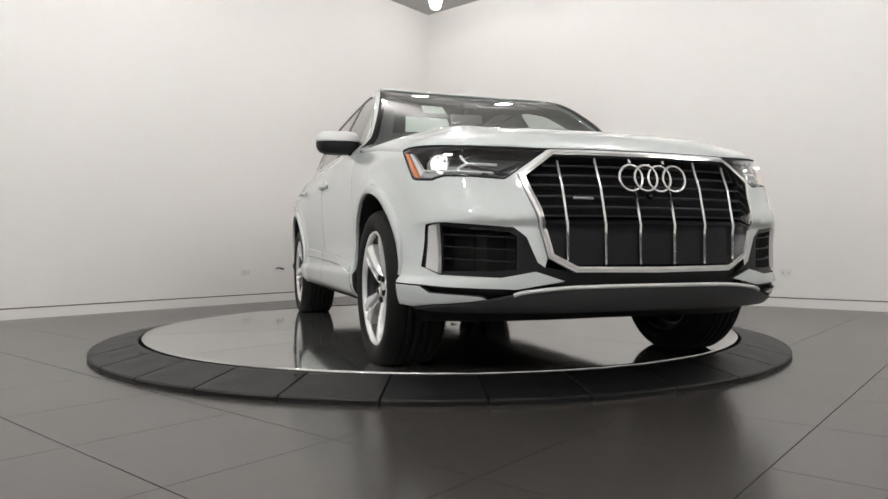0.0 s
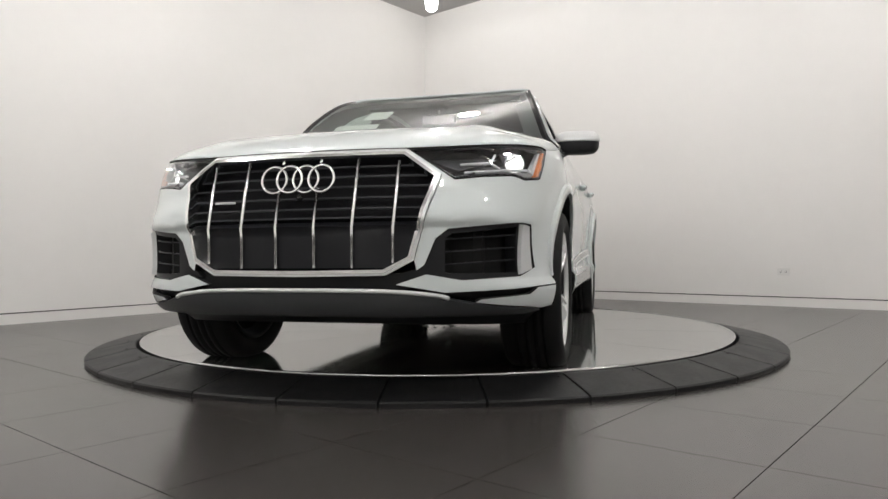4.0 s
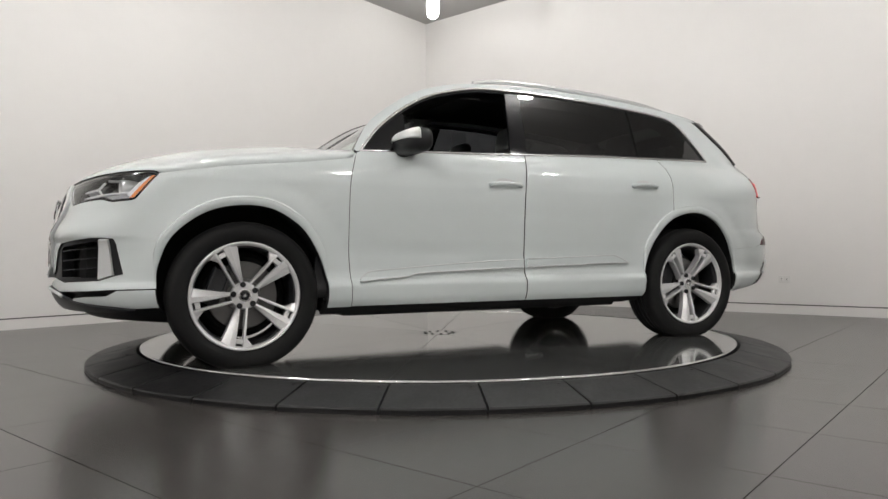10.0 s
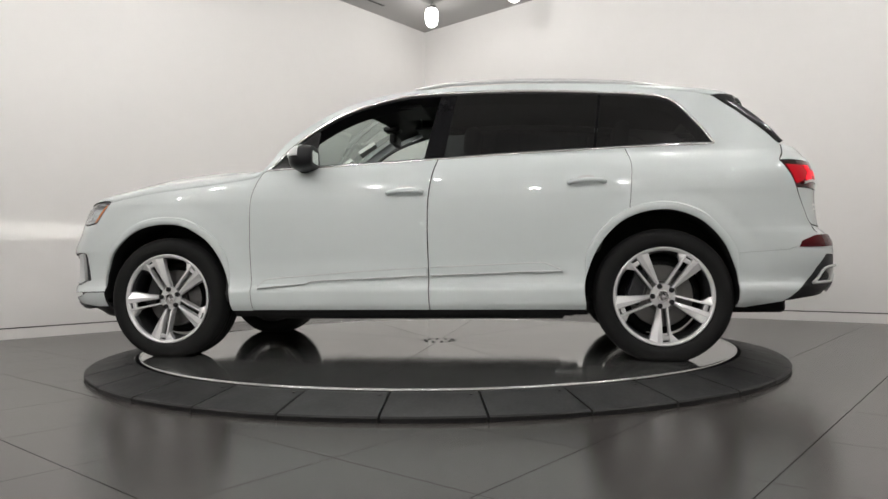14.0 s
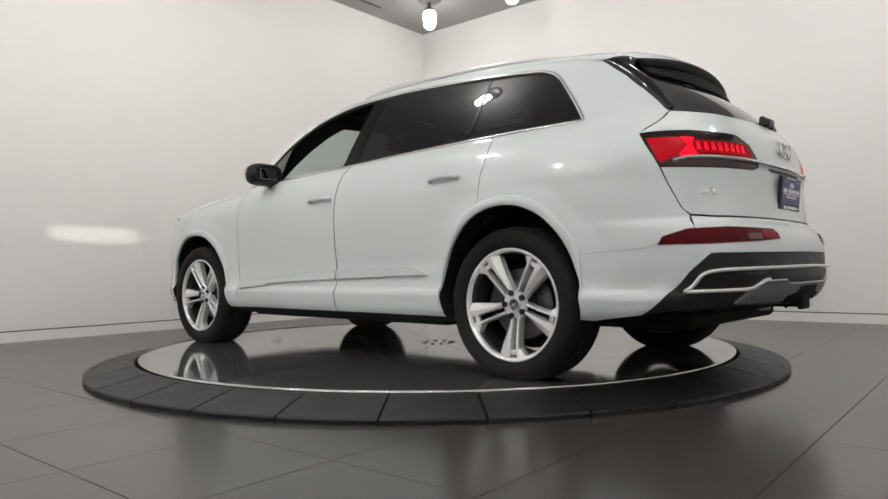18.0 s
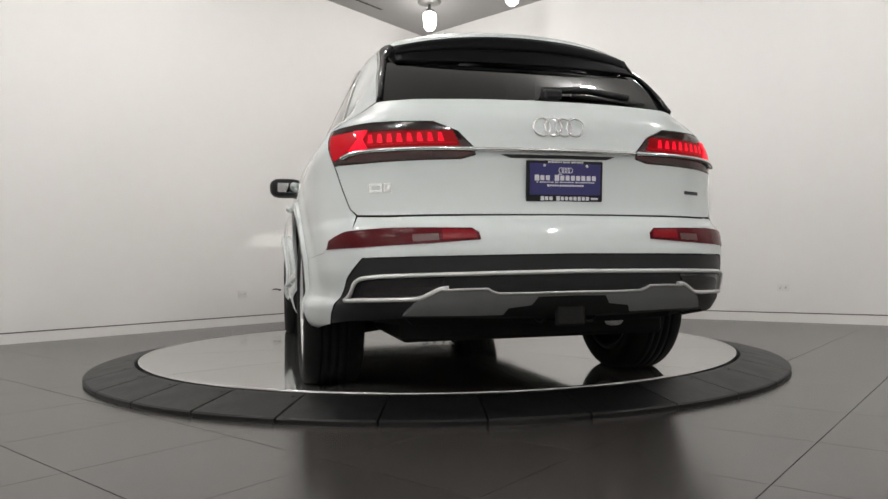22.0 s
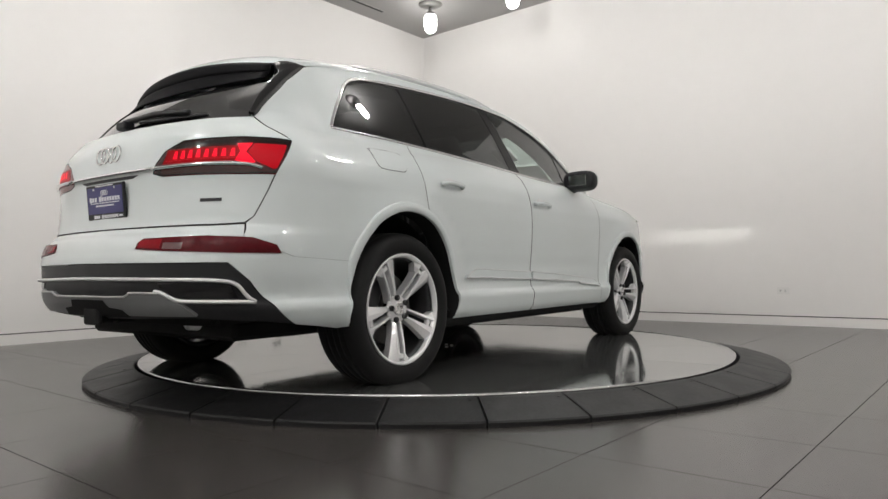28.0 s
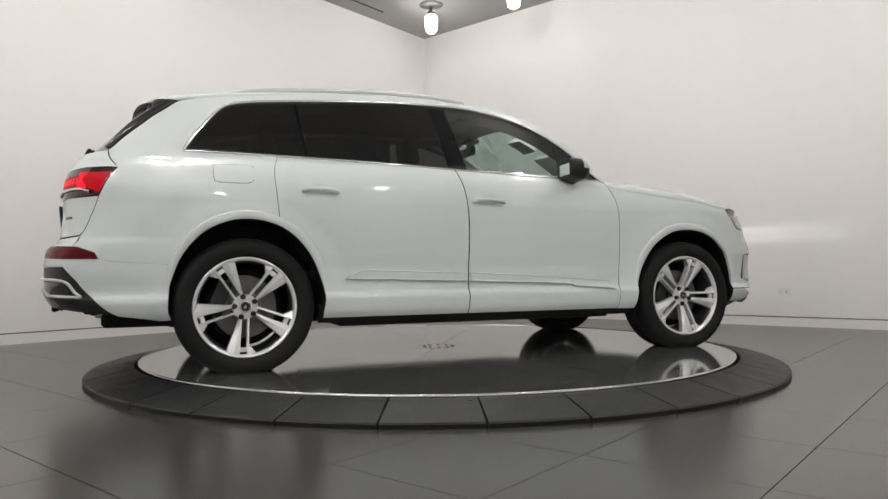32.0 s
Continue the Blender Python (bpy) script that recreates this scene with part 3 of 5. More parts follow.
ARCHF = spline([(1.192, 0.365), (1.196, 0.44), (1.205, 0.522), (1.258, 0.655), (1.346, 0.743), (1.455, 0.800), (1.593, 0.825), (1.725, 0.816),
                (1.823, 0.774), (1.920, 0.696), (2.000, 0.562), (2.042, 0.413), (2.045, 0.288)], 5)
ARCHR = spline([(4.190, 0.288), (4.178, 0.42), (4.207, 0.535), (4.260, 0.651), (4.342, 0.751), (4.441, 0.816), (4.573, 0.848), (4.706, 0.836),
                (4.842, 0.770), (4.938, 0.659), (4.998, 0.509), (5.020, 0.410), (5.062, 0.305)], 5)
DLO = spline([(2.257, 1.154), (2.388, 1.306), (2.555, 1.438), (2.728, 1.535), (2.904, 1.594), (3.084, 1.633), (3.265, 1.645), (3.626, 1.644),
              (3.985, 1.625), (4.340, 1.595), (4.540, 1.575), (4.665, 1.553), (4.745, 1.508), (4.836, 1.405), (4.945, 1.294), (4.990, 1.245)], 5)
SCREENEDGE = spline([(2.222, 1.162), (2.335, 1.335), (2.50, 1.468), (2.68, 1.572), (2.87, 1.636), (3.07, 1.673), (3.26, 1.686), (3.63, 1.689),
                     (3.98, 1.673), (4.34, 1.643), (4.60, 1.613), (4.83, 1.587), (5.02, 1.560)], 5)
HATCHEDGE = [(5.061, 1.550), (5.27, 1.458), (5.40, 1.368), (5.495, 1.290), (5.540, 1.243)]
GATECUT = [(5.47, 1.188), (5.405, 1.145)]
LAMPF = [(0.425, 0.953), (0.606, 0.838), (0.622, 0.829), (0.735, 0.840), (0.865, 0.848), (0.900, 0.842), (0.932, 0.834), (1.030, 0.842), (1.052, 0.850), (1.085, 0.905), (1.108, 0.952), (1.120, 0.975),
         (1.06, 0.985), (0.915, 0.981), (0.82, 0.975), (0.62, 0.962)]
LAMPR = [(5.380, 1.120), (5.45, 1.128), (5.60, 1.130), (5.890, 1.123), (5.993, 1.083), (6.056, 1.020), (6.062, 0.988), (6.005, 0.972), (5.60, 0.964), (5.464, 0.968)]
GRILLE = [(0.0, 0.944), (0.420, 0.944), (0.562, 0.846), (0.508, 0.642), (0.474, 0.518), (0.366, 0.463), (0.0, 0.459)]


def zig(line):
    return [tuple(q) for q in line]


def halves(poly):
    """A closed polygon from the half of it that runs from the nose line and back to it."""
    return poly + [(-a, b) for a, b in poly[::-1]]


def tailhalves(poly):
    return poly + [(2 * TAIL - a, b) for a, b in poly[::-1]]


def build_shell():
    # wings
    seam = [(1.300, 0.705), (1.20, 0.82), (1.114, 0.955)]
    wing = zig(HOODL) + zig(DOORF[2:]) + [q for q in zig(ARCHF[::-1]) if q[0] > 1.30] + seam + [(1.122, 0.970)]
    both("front_wing", wing, M_PAINT, car, step=(0.04, 0.035), gap=0.0)
    # doors
    for nm, a, b, lo, hi in (("front_door", DOORF, DOORR, 2.262, 3.330), ("rear_door", DOORR, DOORB, 3.330, 4.428)):
        top = [(s, float(BELT(s))) for s in np.linspace(lo, hi, 14)]
        if nm == "front_door":
            poly = top + zig(b[1:]) + zig(a[::-1][:-1])
        else:
            arch = [q for q in zig(ARCHR[::-1]) if q[0] < 4.430 and (q[0] < 4.36 or q[1] > 0.6)]
            poly = top + zig(b[1:]) + arch[1:] + zig(a[::-1][:-1])
        doors = both(nm, poly, M_PAINT, car, step=(0.06, 0.016), gap=0.0032)
        for sg, door in zip((1, -1), doors):
            h0, h1, hz = (3.035, 3.245, 0.983) if nm == "front_door" else (4.100, 4.300, 1.014)
            handle(door, h0, h1, hz, sg)
            blade(door, nm, sg)
    # quarter, pillars and roof side in one
    up = zig(SCREENEDGE) + HATCHEDGE + GATECUT + [LAMPR[0], LAMPR[-1], (5.508, 0.87), (5.542, 0.790), (5.572, 0.760)]
    seamr = [(5.54, 0.705), (5.30, 0.620), (4.985, 0.600)]
    arch = [q for q in zig(ARCHR[::-1]) if q[0] > 4.432 and (q[0] < 4.94 or q[1] > 0.602)]
    arch = [q for q in arch if q[1] > 0.602]
    belt = [(s, float(BELT(s))) for s in np.linspace(4.44, 4.975, 6)]
    quarter = up + seamr + arch + zig(DOORB[::-1]) + belt + zig(DLO[::-1])[0:] + [(2.232, 1.150)]
    both("side_frame", quarter, M_PAINT, car, step=(0.045, 0.035), gap=0.0)
    # raised lips round the arches
    for line, hub in ((ARCHF, 1.612), (ARCHR, 4.608)):
        core = [q for q in zig(line) if q[1] > 0.30 and not (hub < 4 and q[0] < hub and q[1] < 0.43)]
        lip = []
        for q in core:
            v = np.array([q[0] - hub, q[1] - 0.40])
            v = v / np.linalg.norm(v)
            w = 0.044 * float(sstep(q[1], 0.45, 0.62)) + 0.004
            lip.append((q[0] + v[0] * w, q[1] + v[1] * w))
        for sg in (1, -1):
            bm = bmesh.new()
            rows = []
            for q, e in zip(core, lip):
                row = []
                tp = float(sstep(q[1], 0.30, 0.52))
                for f, d in ((0.0, -0.003), (0.0, 0.012), (0.05, 0.016), (0.60, 0.015), (0.84, 0.0135), (0.90, 0.011), (1.0, -0.002)):
                    row.append(bm.verts.new(tuple(skin(sg * (q[0] + (e[0] - q[0]) * f), q[1] + (e[1] - q[1]) * f, d * tp + 0.0015 * (1 - tp) if d > 0 else d)[0])))
                rows.append(row)
            for a, b in zip(rows, rows[1:]):
                for k in range(len(a) - 1):
                    bm.faces.new((a[k], a[k + 1], b[k + 1], b[k]))
                for k in (1, 4, 5):
                    bm.edges.get((a[k], b[k])).smooth = False
            bmesh.ops.recalc_face_normals(bm, faces=bm.faces)
            mesh("arch_lip", bm, M_PAINT, car)
    # front bumper skin
    b = [(0.0, 0.953), (0.20, 0.953), (0.425, 0.953), (0.606, 0.836), (0.622, 0.827), (0.735, 0.838), (0.865, 0.846), (0.900, 0.840), (0.932, 0.832), (1.032, 0.840), (1.056, 0.848), (1.089, 0.904), (1.114, 0.955)]
    b += [(1.20, 0.82), (1.300, 0.705)] + [q for q in zig(ARCHF[::-1]) if q[0] < 1.295 and 0.42 < q[1] < 0.72]
    b += [(1.193, 0.412), (1.010, 0.409), (0.854, 0.402), (0.586, 0.394), (0.404, 0.426), (0.524, 0.464), (0.66, 0.440), (0.93, 0.450), (1.008, 0.474), (1.048, 0.482),
          (1.008, 0.655), (0.95, 0.661), (0.90, 0.660), (0.61, 0.637), (0.562, 0.600), (0.518, 0.500), (0.488, 0.480), (0.479, 0.518), (0.513, 0.642), (0.568, 0.847),
          (0.424, 0.948), (0.0, 0.948)]
    panel("front_bumper", halves(b), M_PAINT, car, step=(0.04, 0.03), gap=0.0)
    # lower corners below the slots
    low = [(0.700, 0.353), (0.725, 0.366), (0.80, 0.372), (0.955, 0.379), (1.012, 0.405), (1.190, 0.408), (1.187, 0.316), (1.065, 0.312), (0.955, 0.325), (0.80, 0.339)]
    both("bumper_corner", low, M_PAINT, car, step=(0.05, 0.03))
    both("lower_slot", [(0.50, 0.415), (0.80, 0.415), (1.04, 0.420), (1.04, 0.365), (0.76, 0.345), (0.55, 0.36)], M_BLACKP, car, d=-0.035, step=(0.06, 0.03))
    panel("skid_plate", halves([(0.0, 0.401), (0.347, 0.398), (0.56, 0.381), (0.692, 0.351), (0.80, 0.336), (0.955, 0.322), (1.062, 0.309), (0.95, 0.297), (0.36, 0.298), (0.0, 0.300)]), M_GREYP, car,
          step=(0.06, 0.03), d=0.004, label="grey painted skid plate")
    skin_rod("skid_edge", [(-0.60, 0.372), (-0.54, 0.386), (-0.347, 0.402), (0.0, 0.405), (0.347, 0.402), (0.54, 0.386), (0.60, 0.372)], 0.0085, M_BLADE, car, d=0.004)
    gapline = [(0.0, 0.9555), (0.22, 0.9555), (0.428, 0.9555), (0.62, 0.9645), (0.82, 0.9775), (0.915, 0.9835), (1.06, 0.987), (1.115, 0.979)]
    skin_rod("hood_gap", [(-a, b) for a, b in gapline[::-1]] + gapline[1:], 0.0042, M_SEAL, car, d=0.001, per=3)
    panel("chin", halves([(0.0, 0.31), (0.60, 0.31), (1.15, 0.315), (1.15, 0.215), (0.60, 0.235), (0.0, 0.245)]), M_BLACKP, car, d=-0.025, step=(0.08, 0.04))
    panel("lower_grille", halves([(0.0, 0.470), (0.42, 0.470), (0.55, 0.500), (0.55, 0.470), (0.44, 0.395), (0.0, 0.385)]), M_BLACKP, car, d=-0.030, step=(0.06, 0.03))
    # rear bumper
    rb = [(TAIL, 0.752), (5.70, 0.750), (5.578, 0.755)] + [(5.54, 0.704), (5.30, 0.619), (4.985, 0.599)]
    rb += [q for q in zig(ARCHR) if q[0] > 4.96 and q[1] < 0.596] + [(5.15, 0.300), (5.372, 0.330), (5.405, 0.425), (5.472, 0.516), (5.572, 0.596), (TAIL, 0.602)]
    panel("rear_bumper", tailhalves(rb), M_PAINT, car, step=(0.045, 0.03), gap=0.0)
    rl = [(TAIL, 0.600), (5.574, 0.594), (5.475, 0.514), (5.408, 0.424), (5.375, 0.329), (5.50, 0.345), (5.78, 0.362), (TAIL, 0.345)]
    panel("rear_cladding", tailhalves(rl), M_CLAD, car, step=(0.06, 0.03), d=-0.003, label="black plastic lower bumper cladding")
    # hatch below the glass
    h = [(TAIL, 1.226), (5.90, 1.226), (5.70, 1.232), (5.545, 1.240), (5.474, 1.186), (5.409, 1.142), (5.384, 1.124)] + LAMPR[1:-1] + [(5.470, 0.966), (5.512, 0.87), (5.547, 0.788), (5.580, 0.762), (5.70, 0.757), (TAIL, 0.757)]
    return panel("tailgate", tailhalves(h), M_PAINT, car, step=(0.04, 0.028), gap=0.0012)


def handle(door, s0, s1, z, sg):
    """A pull handle proud of the door over a shallow cup, and the strap above it."""
    m = (s0 + s1) / 2
    line = [(s0, z), (s0 + 0.03, z + 0.004), (m, z + 0.008), (s1 - 0.03, z + 0.006), (s1, z + 0.002)]
    c = spline(line, 5)
    dd = 0.004 + 0.026 * np.sin(np.linspace(0, math.pi, len(c))) ** 0.5
    P, _ = skin(c[:, 0] * sg, c[:, 1], dd)
    rod("handle", [tuple(p) for p in P], 0.013, M_PAINT, door, n=10, flat=1.0)
    cup = [(s0 + 0.045, z + 0.020), (s1 - 0.05, z + 0.020), (s1 - 0.06, z + 0.040), (m, z + 0.046), (s0 + 0.055, z + 0.040)]
    panel("handle_cup", cup if sg > 0 else flip(cup), M_SILVER, door, d=0.001, thick=0.004, gap=0)


def blade(door, nm, sg):
    """The sculpted trim blade along the door's foot, with a bright lower line."""
    if nm == "front_door":
        top = spline([(2.222, 0.426), (2.268, 0.472), (2.36, 0.485), (2.579, 0.502), (2.913, 0.524), (3.268, 0.540)], 5)
        low = spline([(2.222, 0.418), (2.50, 0.441), (2.57, 0.462), (2.913, 0.477), (3.268, 0.492)], 5)
    else:
        top = spline([(3.292, 0.541), (3.749, 0.556), (3.90, 0.561), (3.955, 0.559), (4.052, 0.520)], 5)
        low = spline([(3.292, 0.492), (3.60, 0.502), (3.715, 0.503), (3.76, 0.509), (4.06, 0.512)], 5)
    poly = zig(top) + zig(low[::-1])
    panel("door_blade", poly if sg > 0 else flip(poly), M_PAINT, door, d=0.016, thick=0.018, gap=0, step=(0.06, 0.012))
    for nm2, ln, r, mm in (("bright_line", low, 0.0045, M_SILVER), ("shadow_line", top, 0.003, M_SILVER)):
        P, _ = skin(ln[:, 0] * sg, ln[:, 1], 0.015)
        rod(nm2, [tuple(p) for p in P], r, mm, door, n=6)


# hood, screen, roof
f_hc = smoothcurve([0.85, 1.2, 1.5, 1.8, 2.0, 2.14, 2.24, 2.29, 2.325], [1.222, 1.203, 1.177, 1.135, 1.095, 1.056, 1.013, 0.985, 0.958])

HXY = []
for s_ in np.linspace(0.0, 1.120, 40):
    z_ = float(np.interp(s_, [0, 0.435, 0.62, 0.82, 0.915, 1.06, 1.120], [0.957, 0.957, 0.966, 0.979, 0.985, 0.988, 0.980]))
    HXY.append(tuple(skin(s_, z_)[0]))
for s_, z_ in HOODL[1:]:
    HXY.append(tuple(skin(s_, z_ + 0.004)[0]))
HXY = np.array(HXY)
HX, HY, HZ = HXY[::-1, 0], HXY[::-1, 1], HXY[::-1, 2]


def hood(u, v):
    t = 2 * v - 1
    xf, xr = HXY[0, 0], 0.90 + 0.06 * (1 - t * t)
    x = xf - (xf - xr) * (u ** 1.7)
    ye, ze = float(np.interp(x, HX, HY)), float(np.interp(x, HX, HZ))
    zc = float(f_hc(x))
    k = max(0.0, 1 - abs(t) ** 3.0) ** 0.62
    ridge = 0.017 * math.exp(-((abs(t) - 0.64) / 0.10) ** 2) * float(sstep(2.2 - x, 0.0, 0.5)) * float(sstep(x, 0.92, 1.30))
    return (x, t * ye, ze + max(0.0, zc - ze) * k + ridge)


RX = [0.30, 0.24, 0.04, -0.15, -0.52, -0.87, -1.23, -1.49, -1.72, -1.93, -2.2]
f_re = smoothcurve(RX, [1.615, 1.637, 1.674, 1.687, 1.690, 1.674, 1.644, 1.614, 1.588, 1.558, 1.50])
f_rc = smoothcurve([0.14, 0.05, -0.1, -0.45, -0.8, -1.2, -1.6, -1.93, -2.14], [1.668, 1.690, 1.712, 1.737, 1.741, 1.727, 1.698, 1.652, 1.600])


def roof_edge(x):
    z = float(f_re(x))
    p, _ = skin(s_at(x, z), z)
    return float(p[1]), z


def roof(u, v):
    t = 2 * v - 1
    xf, xr = 0.10 + 0.14 * t * t, -1.985 + 0.075 * t * t
    x = xf + (xr - xf) * u
    ye, ze = roof_edge(x)
    return (x, t * ye, ze + (float(f_rc(x)) - ze) * max(0.0, 1 - abs(t) ** 2.6) ** 0.6)


EDGE = np.array([q for q in SCREENEDGE if q[0] <= 2.871])


def screen(u, v):
    t = 2 * v - 1
    s, z = np.interp(u * (len(EDGE) - 1), range(len(EDGE)), EDGE[:, 0]), np.interp(u * (len(EDGE) - 1), range(len(EDGE)), EDGE[:, 1])
    e, _ = skin(s, z)
    cx, cz = 0.945 - 0.845 * u, 1.200 + 0.468 * u + 0.046 * math.sin(math.pi * u)
    w = t * t
    return (cx + (e[0] - cx) * w, t * (e[1] - 0.014), cz + (e[2] - cz) * w - 0.006)


GLASSC = skin(5.545, 1.243)[0]


def rear_glass(u, v):
    t = 2 * v - 1
    w = t * t
    xb, xt = -2.405 + (GLASSC[0] + 2.405) * w, -2.095 + 0.105 * w
    yb, yt = GLASSC[1] - 0.018, 0.598
    zb, zt = 1.233 + 0.012 * w, 1.478 + 0.020 * w
    return (xb + (xt - xb) * u - 0.015 * math.sin(math.pi * u), t * (yb + (yt - yb) * u), zb + (zt - zb) * u + 0.012 * math.sin(math.pi * u))


def spoiler_edge(t):
    return (-2.105 + 0.105 * abs(t) ** 2.4, t * 0.572, 1.590 - 0.040 * t * t)


def spoiler_top(u, v):
    t = 2 * v - 1
    a, b = Vector(roof(1.0, v)), Vector(spoiler_edge(t))
    p = a.lerp(b, u)
    p.z += 0.012 * math.sin(math.pi * u) * (1 - t * t)
    return p


def spoiler_under(u, v):
    t = 2 * v - 1
    a = Vector(spoiler_edge(t))
    a.x -= 0.020
    a.z -= 0.066 - 0.022 * t * t
    g = Vector(rear_glass(0.84, 0.03 + 0.94 * v)) + Vector((-0.012, 0, 0.008))
    p = a.lerp(g, u)
    return p


def spoiler_lip(u, v):
    t = 2 * v - 1
    a = Vector(spoiler_edge(t))
    return (a.x - 0.020 * u - 0.006 * math.sin(math.pi * u), a.y, a.z - (0.066 - 0.022 * t * t) * u)


def build_top():
    grid("hood", hood, 44, 48, M_PAINT, car, thick=0.012)
    cowl = grid("cowl", lambda u, v: (1.06 - 0.26 * u - 0.08 * (2 * v - 1) ** 2, (2 * v - 1) * 0.86, 1.165 - 0.05 * (2 * v - 1) ** 2 + 0.01 * u), 4, 16, M_BLACKP, car, thick=0.01)
    grid("roof", roof, 40, 36, M_PAINT, car, thick=0.012)
    w = grid("windscreen", screen, 20, 24, M_SCREEN, car, "large slightly green windscreen")
    w.visible_shadow = False
    for sg in (1, -1):
        grid("screen_band", lambda u, v: (Vector(screen(u, 0.5 + sg * (0.5 - 0.014 * v)) ) + Vector((0.0015, 0, 0.0015))), 20, 2, M_GLOSSB, w)
    grid("screen_band", lambda u, v: (Vector(screen(1 - 0.025 * u, 0.02 + 0.96 * v)) + Vector((0.003, 0, 0.003))), 2, 24, M_GLOSSB, w)
    g = grid("rear_window", rear_glass, 12, 24, M_REARGLASS, car, "dark tinted rear window")
    g.visible_shadow = False
    sp = grid("spoiler", spoiler_top, 8, 32, M_PAINT, car, thick=0.006)
    grid("spoiler_lip", spoiler_lip, 4, 32, M_SLAT, sp, thick=-0.002)
    grid("spoiler_underside", spoiler_under, 8, 32, M_SLAT, sp, "matt black spoiler underside", thick=-0.004)
    strip_edge = spline([(5.02, 1.560)] + HATCHEDGE, 6)
    for sg in (1, -1):
        def strip(u, v):
            k = u * (len(strip_edge) - 1)
            s, z = np.interp(k, range(len(strip_edge)), strip_edge[:, 0]), np.interp(k, range(len(strip_edge)), strip_edge[:, 1])
            a, _ = skin(s * sg, z, 0.001)
            b = Vector(rear_glass(1 - u, 0.5 + sg * 0.5)) + Vector((-0.004, 0, 0.004))
            if u < 0.12:
                b = b.lerp(Vector(spoiler_edge(sg)), 1 - u / 0.12)
            p = Vector(a).lerp(b, v)
            p += Vector((-0.020, sg * 0.002, 0.014)) * math.sin(math.pi * v) ** 0.7
            return p
        grid("pillar_trim", strip, 16, 4, M_GLOSSB, car, "gloss black trim beside the rear window", thick=-0.004)
    # rails
    for sg in (1, -1):
        pts = []
        for x in np.linspace(-0.02, -1.66, 26):
            ye, ze = roof_edge(float(x))
            e = min((x + 1.66) / 0.30, (-0.02 - x) / 0.30, 1.0)
            pts.append((float(x), sg * (ye - 0.060), ze + 0.018 + 0.024 * math.sin(max(e, 0) * math.pi / 2)))
        rail = rod("roof_rail", pts, 0.017, M_RAIL, car, "satin aluminium roof rail", n=10, flat=0.8)


def build_windows():
    lower = lambda a, b, n=8: [(s, float(BELT(s)) + 0.010) for s in np.linspace(a, b, n)]
    top = [tuple(q) for q in inset(clean(zig(DLO) + [(s, float(BELT(s))) for s in np.linspace(4.9, 2.35, 12)]), 0.012)][:len(DLO)]
    pick = lambda a, b: [q for q in top if a < q[0] < b]
    front = [(2.30, 1.172)] + pick(2.31, 3.300) + [(3.318, 1.620), (3.238, float(BELT(3.238)) + 0.010)] + lower(3.2, 2.34)
    rear = [(3.360, float(BELT(3.36)) + 0.010), (3.424, 1.628)] + pick(3.43, 4.28) + [(4.292, 1.585), (4.246, float(BELT(4.246)) + 0.010)] + lower(4.2, 3.40)
    quart = [(4.262, float(BELT(4.262)) + 0.010), (4.308, 1.583)] + pick(4.315, 4.96) + lower(4.94, 4.30)
    bp = [(3.238, float(BELT(3.238)) + 0.006), (3.318, 1.625), (3.424, 1.630), (3.360, float(BELT(3.36)) + 0.006)]
    cp = [(4.246, float(BELT(4.246)) + 0.006), (4.292, 1.588), (4.308, 1.587), (4.262, float(BELT(4.262)) + 0.006)]
    ring_out = zig(DLO) + [(s, float(BELT(s))) for s in np.linspace(4.9, 2.35, 16)]
    for sg in (1, -1):
        f = (lambda p: p) if sg > 0 else flip
        for nm, poly, m, lab in (("front_side_window", front, M_CLEAR, "clear side window"), ("rear_side_window", rear, M_TINT, "dark privacy side window"),
                                 ("quarter_window", quart, M_TINT, "dark privacy quarter window")):
            if nm == "front_side_window" and sg > 0:
                continue  # wound down
            w = panel(nm, f(poly), m, car, lab, d=-0.004, thick=0, gap=0.0005, step=(0.08, 0.05))
            w.visible_shadow = False
        panel("pillar_cover", f(bp), M_PILLAR, car, "gloss black pillar cover", d=-0.002, thick=0.02, gap=0.0008)
        panel("pillar_cover", f(cp), M_PILLAR, car, d=-0.003, thick=0.02, gap=0)
        inner = [tuple(q) for q in inset(clean(ring_out), 0.016)]
        fr = sheet(f(clean(ring_out)), d=-0.003, thick=0.02, gap=0.0, holes=[f(inner)], step=(0.1, 0.06))
        make("window_frame", fr, M_BLACKP, car, "black rubber window frame")
        skin_rod("window_trim", [(a * sg, b) for a, b in DLO], 0.0095, M_CHROME, car, "bright chrome window trim", d=0.002, per=1)
        skin_rod("window_trim", [(sg * s, float(BELT(s))) for s in np.linspace(2.25, 4.985, 30)], 0.0075, M_CHROME, car, "bright chrome window trim", d=0.002, per=1)
        # dark lining that folds inwards round the window openings
        P, _ = skin(DLO[:, 0] * sg, DLO[:, 1], -0.012)
        bm = bmesh.new()
        rows = [[bm.verts.new((p[0] + a * 0.0, p[1] - sg * a * 0.115, p[2] - 0.045 * a)) for a in (0.0, 0.5, 1.0)] for p in P]
        for q, r in zip(rows, rows[1:]):
            for j in range(2):
                bm.faces.new((q[j], q[j + 1], r[j + 1], r[j]))
        mesh("window_lining", bm, M_CABIN, car)
        corner = [(2.275, 1.166), (2.40, 1.300), (2.545, 1.412), (2.560, 1.405), (2.548, 1.172)]
        panel("mirror_base", f(corner), M_GLOSSB, car, d=-0.001, thick=0.01, gap=0)


